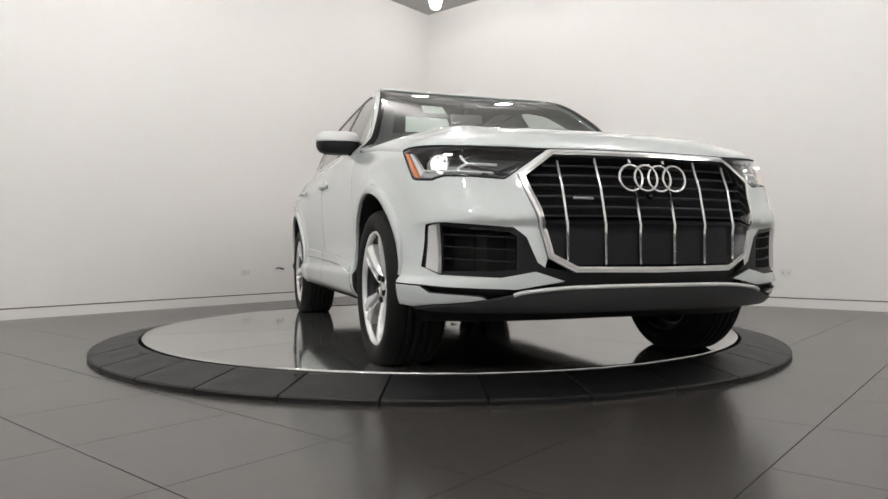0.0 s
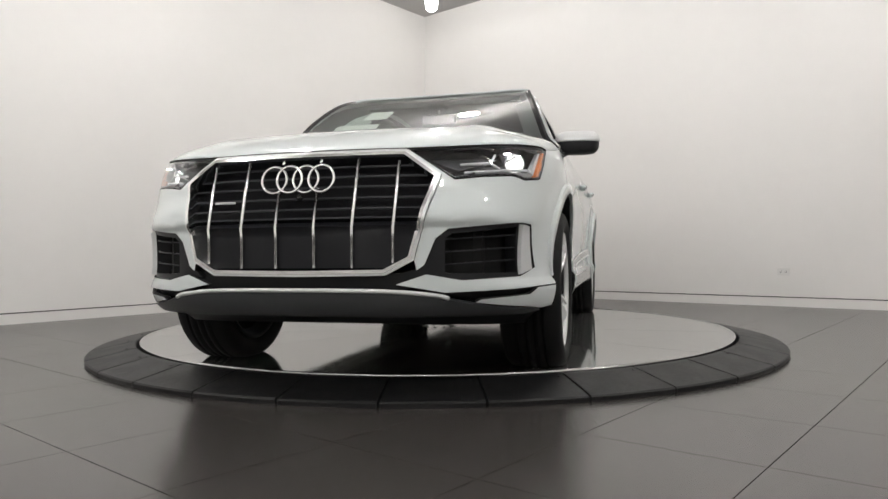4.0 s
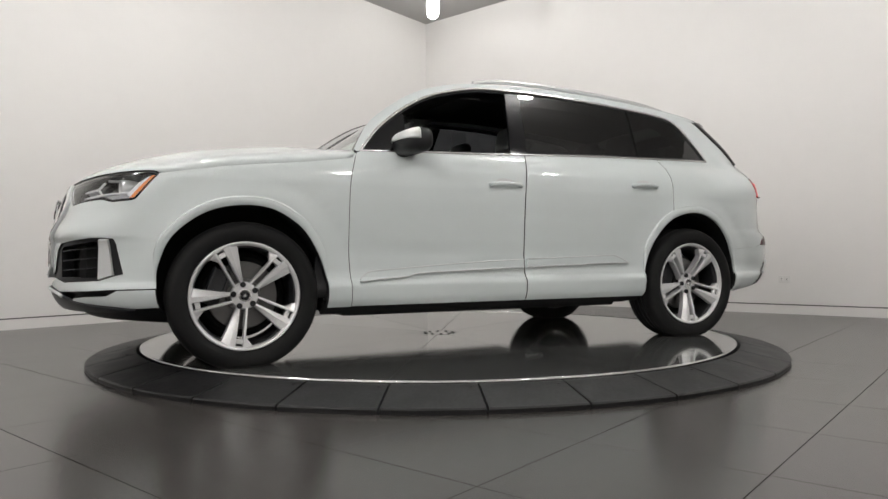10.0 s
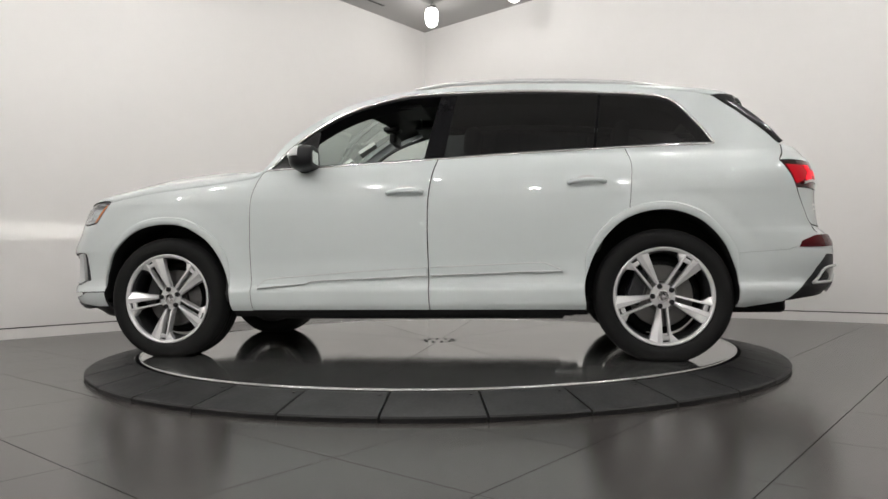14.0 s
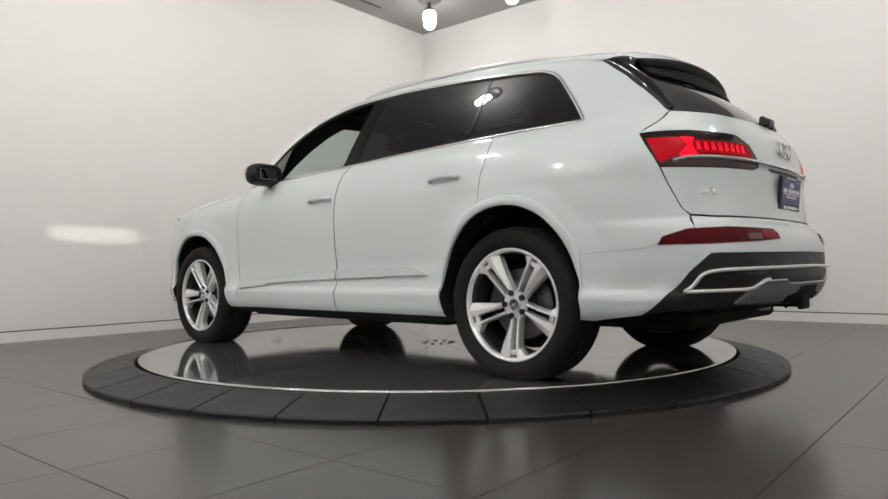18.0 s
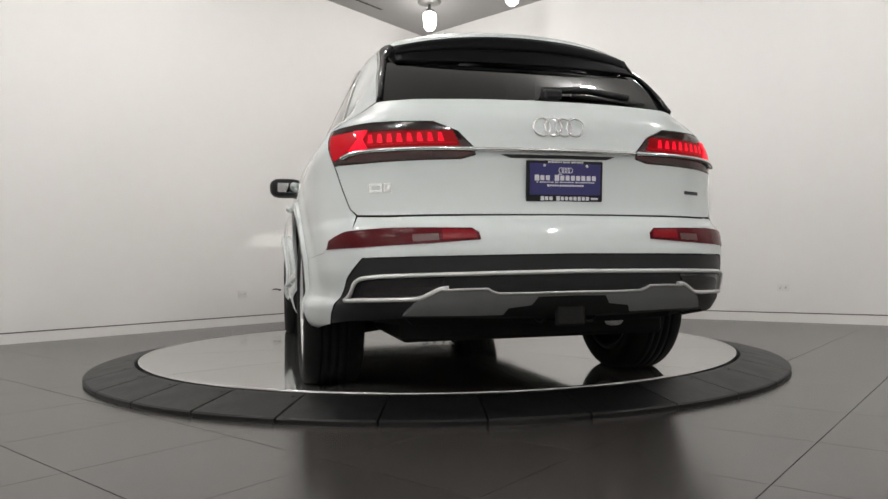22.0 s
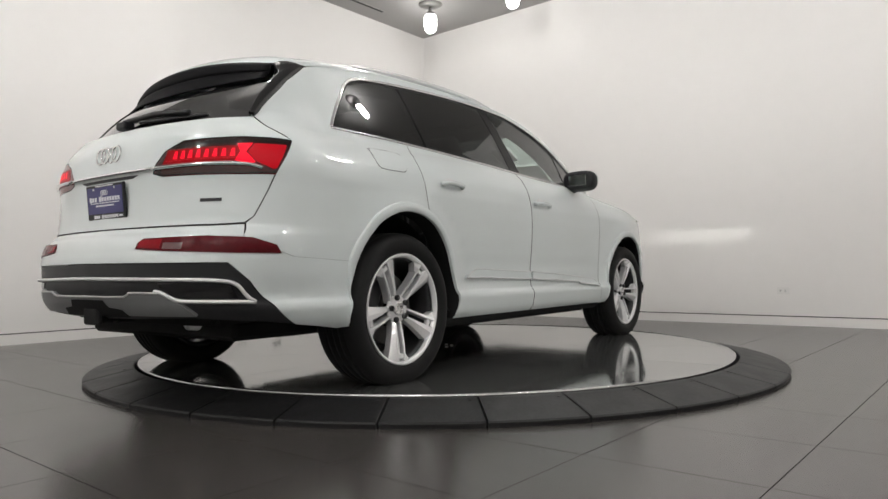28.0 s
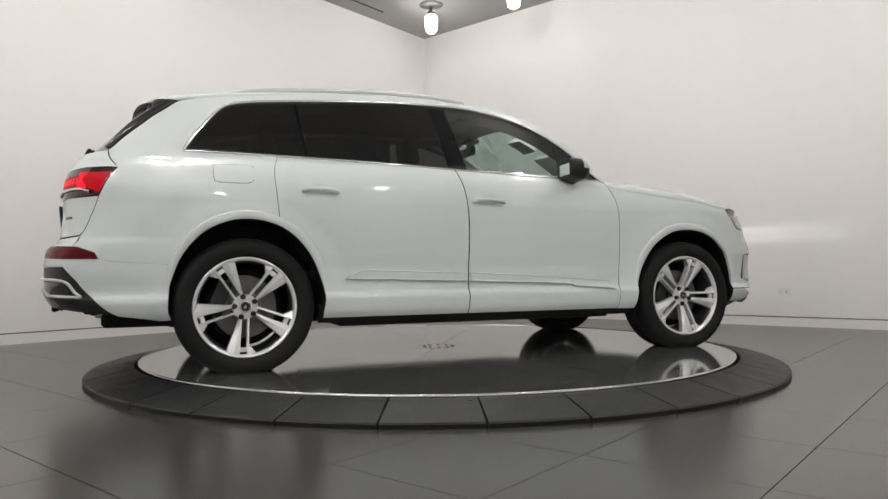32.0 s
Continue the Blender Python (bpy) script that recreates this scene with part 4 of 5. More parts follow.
def build_under():
    """Inner structure that closes the shell: wheel housings, floor pan, sills, bulkheads."""
    for sg in (1, -1):
        sill = [(2.03, 0.300), (4.20, 0.305), (4.20, 0.235), (2.03, 0.225)]
        panel("sill", sill if sg > 0 else flip(sill), M_UNDER, car, d=-0.035, thick=0.05, gap=0)
        inner = [(1.95, 0.30), (2.10, 1.06), (2.22, 1.12), (4.40, 1.205), (4.40, 0.86), (4.15, 0.60), (4.15, 0.30)]
        panel("door_card", inner if sg > 0 else flip(inner), M_CABIN, car, "black inner door panels", d=-0.055, thick=0.03, gap=0, step=(0.1, 0.06))
        for hx, hz in HUBS:
            bm = bmesh.new()
            n, r = 22, 0.462
            rows = []
            for k in range(n + 1):
                a = math.radians(-10 + 200 * k / n)
                c, s = r * math.cos(a), r * math.sin(a)
                rows.append([bm.verts.new((hx + c, sg * y, hz + s * (1.0 if s > 0 else 0.8))) for y in (0.83, 0.62, 0.52)])
            for p, q in zip(rows, rows[1:]):
                for j in range(2):
                    bm.faces.new((p[j], p[j + 1], q[j + 1], q[j]))
            bm.faces.new([row[2] for row in rows])
            mesh("wheel_housing", bm, M_UNDER, car)
        # a dark return behind the arch lips
        for line in (ARCHF, ARCHR):
            P, N = skin(line[:, 0] * sg, line[:, 1], -0.004)
            bm = bmesh.new()
            a = [bm.verts.new(tuple(p)) for p in P]
            b = [bm.verts.new((p[0], p[1] - sg * 0.10, p[2])) for p in P]
            for i in range(len(a) - 1):
                bm.faces.new((a[i], a[i + 1], b[i + 1], b[i]))
            mesh("arch_return", bm, M_UNDER, car)
    mesh("floor_pan", box(-2.25, 2.05, -0.60, 0.60, 0.250, 0.34, 0.02), M_UNDER, car, smooth=False)
    mesh("floor_pan", box(-1.02, 1.02, -0.86, 0.86, 0.250, 0.33, 0.02), M_UNDER, car, smooth=False)
    mesh("front_subframe", box(1.12, 1.92, -0.52, 0.52, 0.222, 0.30, 0.03), M_UNDER, car, smooth=False)
    mesh("rear_subframe", box(-1.92, -1.10, -0.50, 0.50, 0.235, 0.34, 0.03), M_UNDER, car, smooth=False)
    for sg in (1, -1):
        mesh("side_tray", box(-0.95, 0.95, sg * 0.66 - 0.14, sg * 0.66 + 0.14, 0.228, 0.27, 0.012), M_UNDER, car, smooth=False)
    mesh("engine_bay", box(0.95, 2.12, -0.58, 0.58, 0.28, 1.02, 0.03), M_UNDER, car, smooth=False)
    mesh("nose_beam", box(1.95, 2.26, -0.70, 0.70, 0.33, 0.86, 0.03), M_UNDER, car, smooth=False)
    mesh("load_bay", box(-2.36, -1.0, -0.60, 0.60, 0.33, 0.95, 0.03), M_UNDER, car, smooth=False)
    mesh("load_bay", box(-2.30, -1.9, -0.80, 0.80, 0.42, 0.95, 0.03), M_UNDER, car, smooth=False)
    rod("exhaust_pipe", [(-0.9, -0.25, 0.27), (-1.3, -0.30, 0.30), (-1.9, -0.32, 0.29), (-2.3, -0.34, 0.33)], 0.035, M_SILVER, car, n=12)
    mesh("silencer", lathe([(0.0005, -0.36), (0.085, -0.34), (0.10, -0.30), (0.10, 0.30), (0.085, 0.34), (0.0005, 0.36)], 20, "y", m=Matrix.Translation((-2.05, 0.0, 0.335))), M_ALLOYD, car)
    for sg in (1, -1):
        for hx in (1.4975, -1.4975):
            rod("suspension_arm", [(hx + 0.05, sg * 0.30, 0.30), (hx, sg * 0.66, 0.26)], 0.030, M_UNDER, car, n=8)
            rod("axle", [(hx, sg * 0.20, 0.385), (hx, sg * 0.70, 0.385)], 0.035, M_UNDER, car, n=8)
    hitch = mesh("hitch_receiver", box(-2.56, -2.25, -0.045, 0.045, 0.335, 0.435, 0.006), M_UNDER, car, "black square hitch receiver", smooth=False)
    mesh("hitch_collar", box(-2.575, -2.545, -0.060, 0.060, 0.325, 0.448, 0.008), M_UNDER, hitch, smooth=False)
    mesh("chain_plate", box(-2.52, -2.505, -0.17, 0.17, 0.375, 0.415, 0.006), M_BLACKP, hitch, smooth=False)
    for yy in (-0.105, 0.105):
        loop = ring_bm(yy, 0.362, 0.026, 0.006, n=20, m=6)
        bmesh.ops.translate(loop, verts=loop.verts, vec=(-2.51, 0, 0))
        mesh("chain_loop", loop, M_UNDER, hitch)
    mesh("connector", box(-2.55, -2.47, -0.20, -0.13, 0.37, 0.43, 0.01), M_DARKP, hitch, smooth=False)


# ------------------------------------------------------------------ wheels
def spoke(bm, ang, side):
    """One blade of a twin spoke, from the hub to the rim lip."""
    rows = []
    n = 9
    for i in range(n):
        f = i / (n - 1)
        r = 0.050 + (0.256 - 0.050) * f
        y = 0.028 - 0.026 * (1 - f) ** 2 + 0.012 * f
        slot = 0.0125 + 0.0045 * f
        if side > 0:  # the broad blade, its outer facet falling away
            wide = 0.015 + 0.062 * f ** 1.15
            edge = ((slot - 0.002, -0.045), (slot, -0.005), (slot + 0.003, 0.0), (slot + wide * 0.42, 0.002), (slot + wide, -0.016), (slot + wide * 1.06, -0.048))
        else:  # the slim bar, with a foot that spreads at the rim
            wide = 0.0135 + 0.054 * max(0.0, (f - 0.74) / 0.26) ** 1.2
            edge = ((-slot - wide * 1.06, -0.048), (-slot - wide, -0.012), (-slot - min(wide, 0.0135) * 0.85, -0.001), (-slot - 0.003, 0.0), (-slot, -0.005), (-slot + 0.002, -0.045))
        ca, sa = math.cos(ang), math.sin(ang)
        rows.append([bm.verts.new((r * ca - w * sa, y + dy, r * sa + w * ca)) for w, dy in edge])
    for p, q in zip(rows, rows[1:]):
        for k in range(5):
            bm.faces.new((p[k], p[k + 1], q[k + 1], q[k]))
    bm.faces.new(rows[-1])
    bm.faces.new(rows[0][::-1])


HUB_HIGH = 0.364


def rim_pose(turn):
    return Matrix.Translation((0, 0.021, 0)) @ pose(0, 0, 0, 0, turn, 0) @ Matrix.Diagonal((1.03, 1, 1.03, 1))


def wheel(name="wheel"):
    """A wheel at the hub; its outer face looks along +y."""
    w = empty(name)
    prof = [(0.274, 0.104), (0.279, 0.119), (0.289, 0.130), (0.312, 0.139), (0.338, 0.139), (0.358, 0.131), (0.370, 0.117), (0.379, 0.098), (0.383, 0.066)]
    tread = []
    for y0 in (0.058, 0.019, -0.019, -0.058):
        tread += [(0.383, y0 + 0.007), (0.374, y0 + 0.005), (0.374, y0 - 0.005), (0.383, y0 - 0.007)]
    full = prof + tread + [(r, -y) for r, y in prof[::-1]]
    rubber = lathe(full, 72, "y", closed=True)
    for v in rubber.verts:
        if v.co.z < -HUB_HIGH:  # the loaded contact patch
            v.co.z = -HUB_HIGH
    part("tyre", rubber, M_TYRE, w, smooth=True)
    rim = part("rim", lathe([(0.266, 0.094), (0.271, 0.100), (0.267, 0.105), (0.257, 0.101), (0.249, 0.088), (0.249, 0.080), (0.262, 0.080)],
                            64, "y", closed=True), M_ALLOY, w, "machined alloy rim", smooth=True)
    rim.matrix_basis = rim_pose(0)
    part("barrel", lathe([(0.268, 0.098), (0.257, 0.098), (0.250, 0.070), (0.243, 0.02), (0.246, -0.115), (0.268, -0.126), (0.274, -0.120)], 48, "y", closed=True),
         M_ALLOYD, w, "dark inner wheel barrel", smooth=True)
    for k in range(5):
        a = radians(90 + 72 * k)
        for side in (1, -1):
            bm = bmesh.new()
            spoke(bm, a, side)
            bmesh.ops.recalc_face_normals(bm, faces=bm.faces)
            s = part("spoke", bm, M_ALLOY, rim)
            s.location = (0, 0.058, 0)
        bridge = box(0.215, 0.240, -0.018, 0.020, 0.0, 0.026, 0.004)
        bmesh.ops.transform(bridge, matrix=Matrix.Rotation(-a, 4, "Y") @ Matrix(((1, 0, 0, 0), (0, 0, 1, 0), (0, 1, 0, 0), (0, 0, 0, 1))), verts=bridge.verts)
        bmesh.ops.recalc_face_normals(bridge, faces=bridge.faces)
        part("slot_bridge", bridge, M_ALLOY, rim).location = (0, 0.062, 0)
        b = radians(90 + 20 + 72 * k)
        bolt = part("wheel_bolt", lathe([(0.0145, 0.0), (0.0145, 0.012), (0.011, 0.015), (0.0005, 0.0155)], 10, "y"), M_BLACKP, rim, smooth=False)
        bolt.location = (0.056 * math.cos(b), 0.062, 0.056 * math.sin(b))
    part("hub_plate", lathe([(0.0005, 0.040), (0.066, 0.040), (0.070, 0.052), (0.064, 0.062), (0.0005, 0.064)], 30, "y"), M_ALLOY, rim, smooth=False)
    part("centre_cap", lathe([(0.034, 0.060), (0.034, 0.068), (0.030, 0.072), (0.0005, 0.073)], 24, "y"), M_SILVER, rim, smooth=True)
    part("cap_ring", lathe([(0.024, 0.0728), (0.027, 0.0742), (0.030, 0.0728)], 24, "y"), M_CHROME, rim, smooth=True)
    part("brake_disc", lathe([(0.06, -0.01), (0.175, -0.01), (0.178, -0.006), (0.178, 0.012), (0.175, 0.016), (0.09, 0.016), (0.085, 0.035), (0.06, 0.035)], 40, "y", closed=True),
         M_DISC, w, smooth=False)
    cal = box(0.10, 0.185, -0.03, 0.045, -0.10, 0.10, 0.012, 2)
    bmesh.ops.rotate(cal, verts=cal.verts, cent=(0, 0, 0), matrix=Matrix.Rotation(radians(-20), 3, "Y"))
    part("brake_caliper", cal, M_ALLOYD, w)
    part("backing", lathe([(0.0005, -0.03), (0.20, -0.03), (0.225, -0.06), (0.0005, -0.06)], 32, "y"), M_UNDER, w)
    return w


def build_wheels():
    first = wheel()
    first.parent = car
    spots = [(x, sg) for x in (1.4975, -1.4975) for sg in (1, -1)]
    turns = (28.7, 52, 38, 33)
    for i, (x, sg) in enumerate(spots):
        m = SEAT @ pose(x, sg * 0.828, HUB_HIGH, 0, 0, 0 if sg > 0 else 180)
        if i == 0:
            first.matrix_basis, w = m, first
        else:
            w = copy_thing(first, m)
        for c in w.children:
            if c.name.startswith("rim"):
                c.matrix_basis = rim_pose(turns[i])


# ------------------------------------------------------------------ nose
def ring_bm(cx, cz, r, tr, axis_x=True, n=32, m=8, sc=1.0):
    bm = bmesh.new()
    rows = []
    for i in range(n):
        a = 2 * math.pi * i / n
        row = []
        for j in range(m):
            b = 2 * math.pi * j / m
            rr = r + tr * math.cos(b)
            row.append(bm.verts.new((tr * 0.8 * math.sin(b), cx + rr * math.cos(a), cz + rr * math.sin(a))))
        rows.append(row)
    for i in range(n):
        p, q = rows[i], rows[(i + 1) % n]
        for j in range(m):
            bm.faces.new((p[j], p[(j + 1) % m], q[(j + 1) % m], q[j]))
    bmesh.ops.recalc_face_normals(bm, faces=bm.faces)
    return bm


def emblem(parent, x, z, r, step, tr, lean):
    """Four linked chrome rings in a row."""
    e = empty("emblem")
    e.parent = parent
    e.matrix_basis = (SEAT if parent is car else Matrix()) @ pose(x, 0, z, 0, lean, 0)
    for k in range(4):
        o = part("emblem_ring", ring_bm((k - 1.5) * step, 0.0, r, tr), M_CHROME, e, smooth=True)
        o.location = (0.004 * (k % 2), 0, 0)
    return e


def build_nose():
    g = empty("grille")
    g.parent = car
    g.matrix_basis = SEAT
    outer = clean(halves(GRILLE))
    inner = [tuple(q) for q in inset(outer, 0.021)]
    mid = [tuple(q) for q in inset(outer, 0.010)]
    make("grille_frame", sheet(inset(outer, -0.002), d=0.012, thick=0.05, gap=0, holes=[mid], step=(0.05, 0.04)), M_FRAME, g, "broad satin silver grille frame")
    make("grille_rim", sheet(mid, d=0.016, thick=0.06, gap=0, holes=[inner], step=(0.05, 0.04)), M_CHROME, g, "bright chrome inner rim")
    panel("grille_back", [tuple(q) for q in inset(outer, 0.006)], M_SLAT, g, d=-0.055, thick=0, gap=0, step=(0.06, 0.04))
    # horizontal slats in the upper part, closed panel below
    half = lambda z: float(np.interp(z, [0.485, 0.518, 0.642, 0.847, 0.925], [0.385, 0.455, 0.497, 0.552, 0.435]))
    for z in np.linspace(0.690, 0.899, 6):
        w = half(z) - 0.004
        sl = [(-w, z - 0.0035), (w, z - 0.0035), (w, z + 0.0035), (-w, z + 0.0035)]
        panel("slat", sl, M_SLATEDGE, g, d=-0.024, thick=0.006, gap=0, step=(0.08, 0.05))
    low = [(-half(0.648), 0.648), (half(0.648), 0.648), (half(0.56), 0.56), (half(0.518), 0.518), (half(0.49), 0.490), (-half(0.49), 0.490), (-half(0.518), 0.518), (-half(0.56), 0.56)]
    panel("closed_panel", low, M_CLOSED, g, "dark grey closed lower grille panel", d=-0.006, thick=0.03, gap=0, step=(0.08, 0.04))
    for y, top in ((0.0815, 0.780), (0.237, 0.912), (0.398, 0.900)):
        for sg in (1, -1):
            foot = 0.490 if y < 0.3 else 0.508
            line = [(sg * y, foot), (sg * y, 0.62), (sg * y * 1.002, 0.648), (sg * y * 1.004, 0.80), (sg * y * 1.004, top)]
            P, _ = skin([q[0] for q in line], [q[1] for q in line], np.array([0.004, 0.004, 0.006, 0.010, 0.008]))
            rod("grille_bar", [tuple(p) for p in P], 0.0066, M_CHROME, g, n=8)
            if y < 0.1:
                P, _ = skin([sg * y, sg * y], [0.898, 0.915], 0.008)
                rod("grille_bar", [tuple(p) for p in P], 0.0066, M_CHROME, g, n=8)
    x0 = float(skin(0.0, 0.833)[0][0])
    emblem(g, x0 + 0.022, 0.838, 0.0535, 0.0675, 0.0058, -10)
    x1 = float(skin(-0.32, 0.752)[0][0])
    mesh("badge", box(x1 + 0.004, x1 + 0.012, -0.365, -0.275, 0.748, 0.757, 0.002), M_SILVER, g, smooth=False)
    mesh("camera_lens", lathe([(0.012, 0.0), (0.012, 0.012), (0.006, 0.016), (0.0005, 0.016)], 12, "x", m=Matrix.Translation((x0 + 0.0, 0.0, 0.768))), M_GLOSSB, g)
    # side intakes
    for sg in (1, -1):
        f = (lambda p: p) if sg > 0 else flip
        t = empty("side_intake")
        t.parent = car
        t.matrix_basis = SEAT
        hole = [(0.492, 0.482), (0.518, 0.500), (0.562, 0.600), (0.61, 0.637), (0.90, 0.658), (1.006, 0.653), (1.046, 0.484), (1.008, 0.477), (0.93, 0.453), (0.66, 0.443), (0.530, 0.462), (0.45, 0.455)]
        panel("intake_back", f(hole), M_UNDER, t, d=-0.085, thick=0, gap=-0.01, step=(0.06, 0.04))
        core = [(0.60, 0.468), (0.60, 0.60), (0.63, 0.620), (0.920, 0.643), (0.922, 0.466)]
        make("intake_frame", sheet(f(clean(hole)), d=-0.008, thick=0.06, gap=0, holes=[f(core)], step=(0.05, 0.04)), M_BLACKP, t)
        for z in (0.508, 0.556, 0.604):
            sl = [(0.595, z - 0.010), (0.930, z + 0.006), (0.930, z + 0.011), (0.595, z - 0.005)]
            panel("intake_slat", f(sl), M_SLATEDGE, t, d=-0.014, thick=0.008, gap=0, step=(0.06, 0.05))
        bl = [(0.930, 0.457), (0.936, 0.652), (0.978, 0.650), (1.002, 0.478)]
        panel("intake_blade", f(bl), M_BLADE, t, "pale silver upright blade", d=0.012, thick=0.05, gap=0, step=(0.03, 0.04))
        mesh("radiator_core", box(2.02, 2.03, sg * 0.745 - 0.05, sg * 0.745 + 0.05, 0.47, 0.61), M_DISC, t, smooth=False)


def headlamp(sg):
    f = (lambda p: p) if sg > 0 else flip
    t = empty("headlamp")
    t.parent = car
    t.matrix_basis = SEAT
    inner = [tuple(q) for q in inset(clean(LAMPF), 0.004)]
    panel("lamp_housing", f(inner), M_LAMPIN, t, "grey lamp housing", d=-0.115, thick=0, gap=-0.004, step=(0.04, 0.03))
    c = panel("lamp_lens", f(inner), M_LENS, t, "clear lamp lens", d=0.0, thick=0, gap=0.0, step=(0.03, 0.02))
    c.visible_shadow = False
    # rim that closes the housing
    make("lamp_bezel", sheet(f(inner), d=-0.003, thick=0.115, gap=0, holes=[f([tuple(q) for q in inset(inner, 0.007)])], step=(0.05, 0.03)), M_GLOSSB, t)
    # slanted amber end and the pale strip beside it
    am = [(1.018, 0.853), (1.050, 0.856), (1.081, 0.905), (1.104, 0.950), (1.110, 0.967), (1.082, 0.967)]
    a = panel("amber_marker", f(am), M_AMBER, t, "amber side marker", d=-0.005, thick=0.02, gap=0, step=(0.03, 0.03))
    panel("amber_cell", f([(1.044, 0.880), (1.062, 0.884), (1.076, 0.915), (1.060, 0.912)]), M_AMBER, a, d=-0.002, thick=0.006, gap=0)
    strip = [(0.994, 0.872), (1.014, 0.860), (1.080, 0.966), (1.058, 0.968), (1.000, 0.888)]
    panel("light_guide", f(strip), M_DRL, t, d=-0.016, thick=0.02, gap=0, step=(0.03, 0.03))
    sill = [(0.880, 0.858), (0.930, 0.846), (1.010, 0.850), (0.992, 0.872), (0.880, 0.868)]
    panel("lamp_floor", f(sill), M_LAMPIN, t, d=-0.018, thick=0.03, gap=0, step=(0.03, 0.03))
    # the lit projector at the end of a short tube that looks ahead
    front = Vector((0.985, sg * 0.17, -0.01)).normalized()
    mouth = Vector(skin(sg * 0.905, 0.919, -0.042)[0])
    m = Matrix.Translation(mouth - front * 0.062) @ front.to_track_quat("Z", "Y").to_matrix().to_4x4()
    tub = lathe([(0.0005, -0.024), (0.0366, -0.024), (0.037, 0.060), (0.0395, 0.062), (0.041, 0.058), (0.040, -0.028), (0.0005, -0.028)], 28)
    bmesh.ops.transform(tub, matrix=m, verts=tub.verts)
    part("projector_tube", tub, M_SILVER, t, "silver projector tube", smooth=True)
    # the bowl emits light itself, in place of the projector's glare caught in it
    bowl = lathe([(0.0362, 0.010), (0.034, 0.0), (0.024, -0.012), (0.010, -0.018), (0.0005, -0.019)], 24)
    bmesh.ops.transform(bowl, matrix=m, verts=bowl.verts)
    part("reflector", bowl, M_BOWL, t, "reflector bowl with a glow of its own", smooth=True)
    bulb = lathe([(0.020, -0.004), (0.020, 0.004), (0.016, 0.010), (0.008, 0.013), (0.0005, 0.014)], 20)
    bmesh.ops.transform(bulb, matrix=m, verts=bulb.verts)
    part("projector", bulb, M_BEAM, t, "lit projector", smooth=True)
    # the shielded slit above the tube that throws the flat beam
    P = Vector(skin(sg * 0.845, 0.915, -0.018)[0])
    up = 0.032
    for dz in (0.0032, -0.0032):
        part("beam_shield", box(P.x - 0.060, P.x - 0.004, P.y - 0.016, P.y + 0.016, P.z + up + dz - 0.001, P.z + up + dz + 0.001), M_LAMPIN, t)
    for dy in (0.0150, -0.0150):
        part("beam_shield", box(P.x - 0.060, P.x - 0.004, P.y + dy - 0.001, P.y + dy + 0.001, P.z + up - 0.004, P.z + up + 0.004), M_LAMPIN, t)
    bm = bmesh.new()
    bm.faces.new([bm.verts.new((P.x - 0.058, P.y + a2, P.z + up + b2)) for a2, b2 in ((-0.005, -0.001), (0.005, -0.001), (0.005, 0.001), (-0.005, 0.001))])
    bmesh.ops.recalc_face_normals(bm, faces=bm.faces)
    part("beam_source", bm, M_SLIT, t)
    # light guides: a long bar below and a fork
    for line, r in (([(0.660, 0.866), (0.76, 0.873), (0.863, 0.880), (0.995, 0.884)], 0.0065), ([(0.641, 0.901), (0.70, 0.905), (0.769, 0.909)], 0.0060),
                    ([(0.769, 0.909), (0.780, 0.930), (0.787, 0.950)], 0.0055), ([(0.769, 0.909), (0.795, 0.897), (0.815, 0.884)], 0.0060)):
        c = spline(line, 4)
        P, _ = skin(c[:, 0] * sg, c[:, 1], -0.028)
        rod("light_guide", [tuple(p) for p in P], r, M_DRL, t, n=6)
    shade = [(0.50, 0.948), (0.640, 0.890), (0.760, 0.925), (0.775, 0.958), (0.62, 0.956)]
    panel("lamp_shade", f(shade), M_GREYP, t, d=-0.060, thick=0.03, gap=0, step=(0.04, 0.02))
    low = [(0.615, 0.845), (0.66, 0.858), (0.76, 0.864), (0.86, 0.868), (0.86, 0.854), (0.735, 0.846), (0.630, 0.836)]
    panel("lamp_floor", f(low), M_GREYP, t, d=-0.022, thick=0.03, gap=0, step=(0.04, 0.02))
    return t


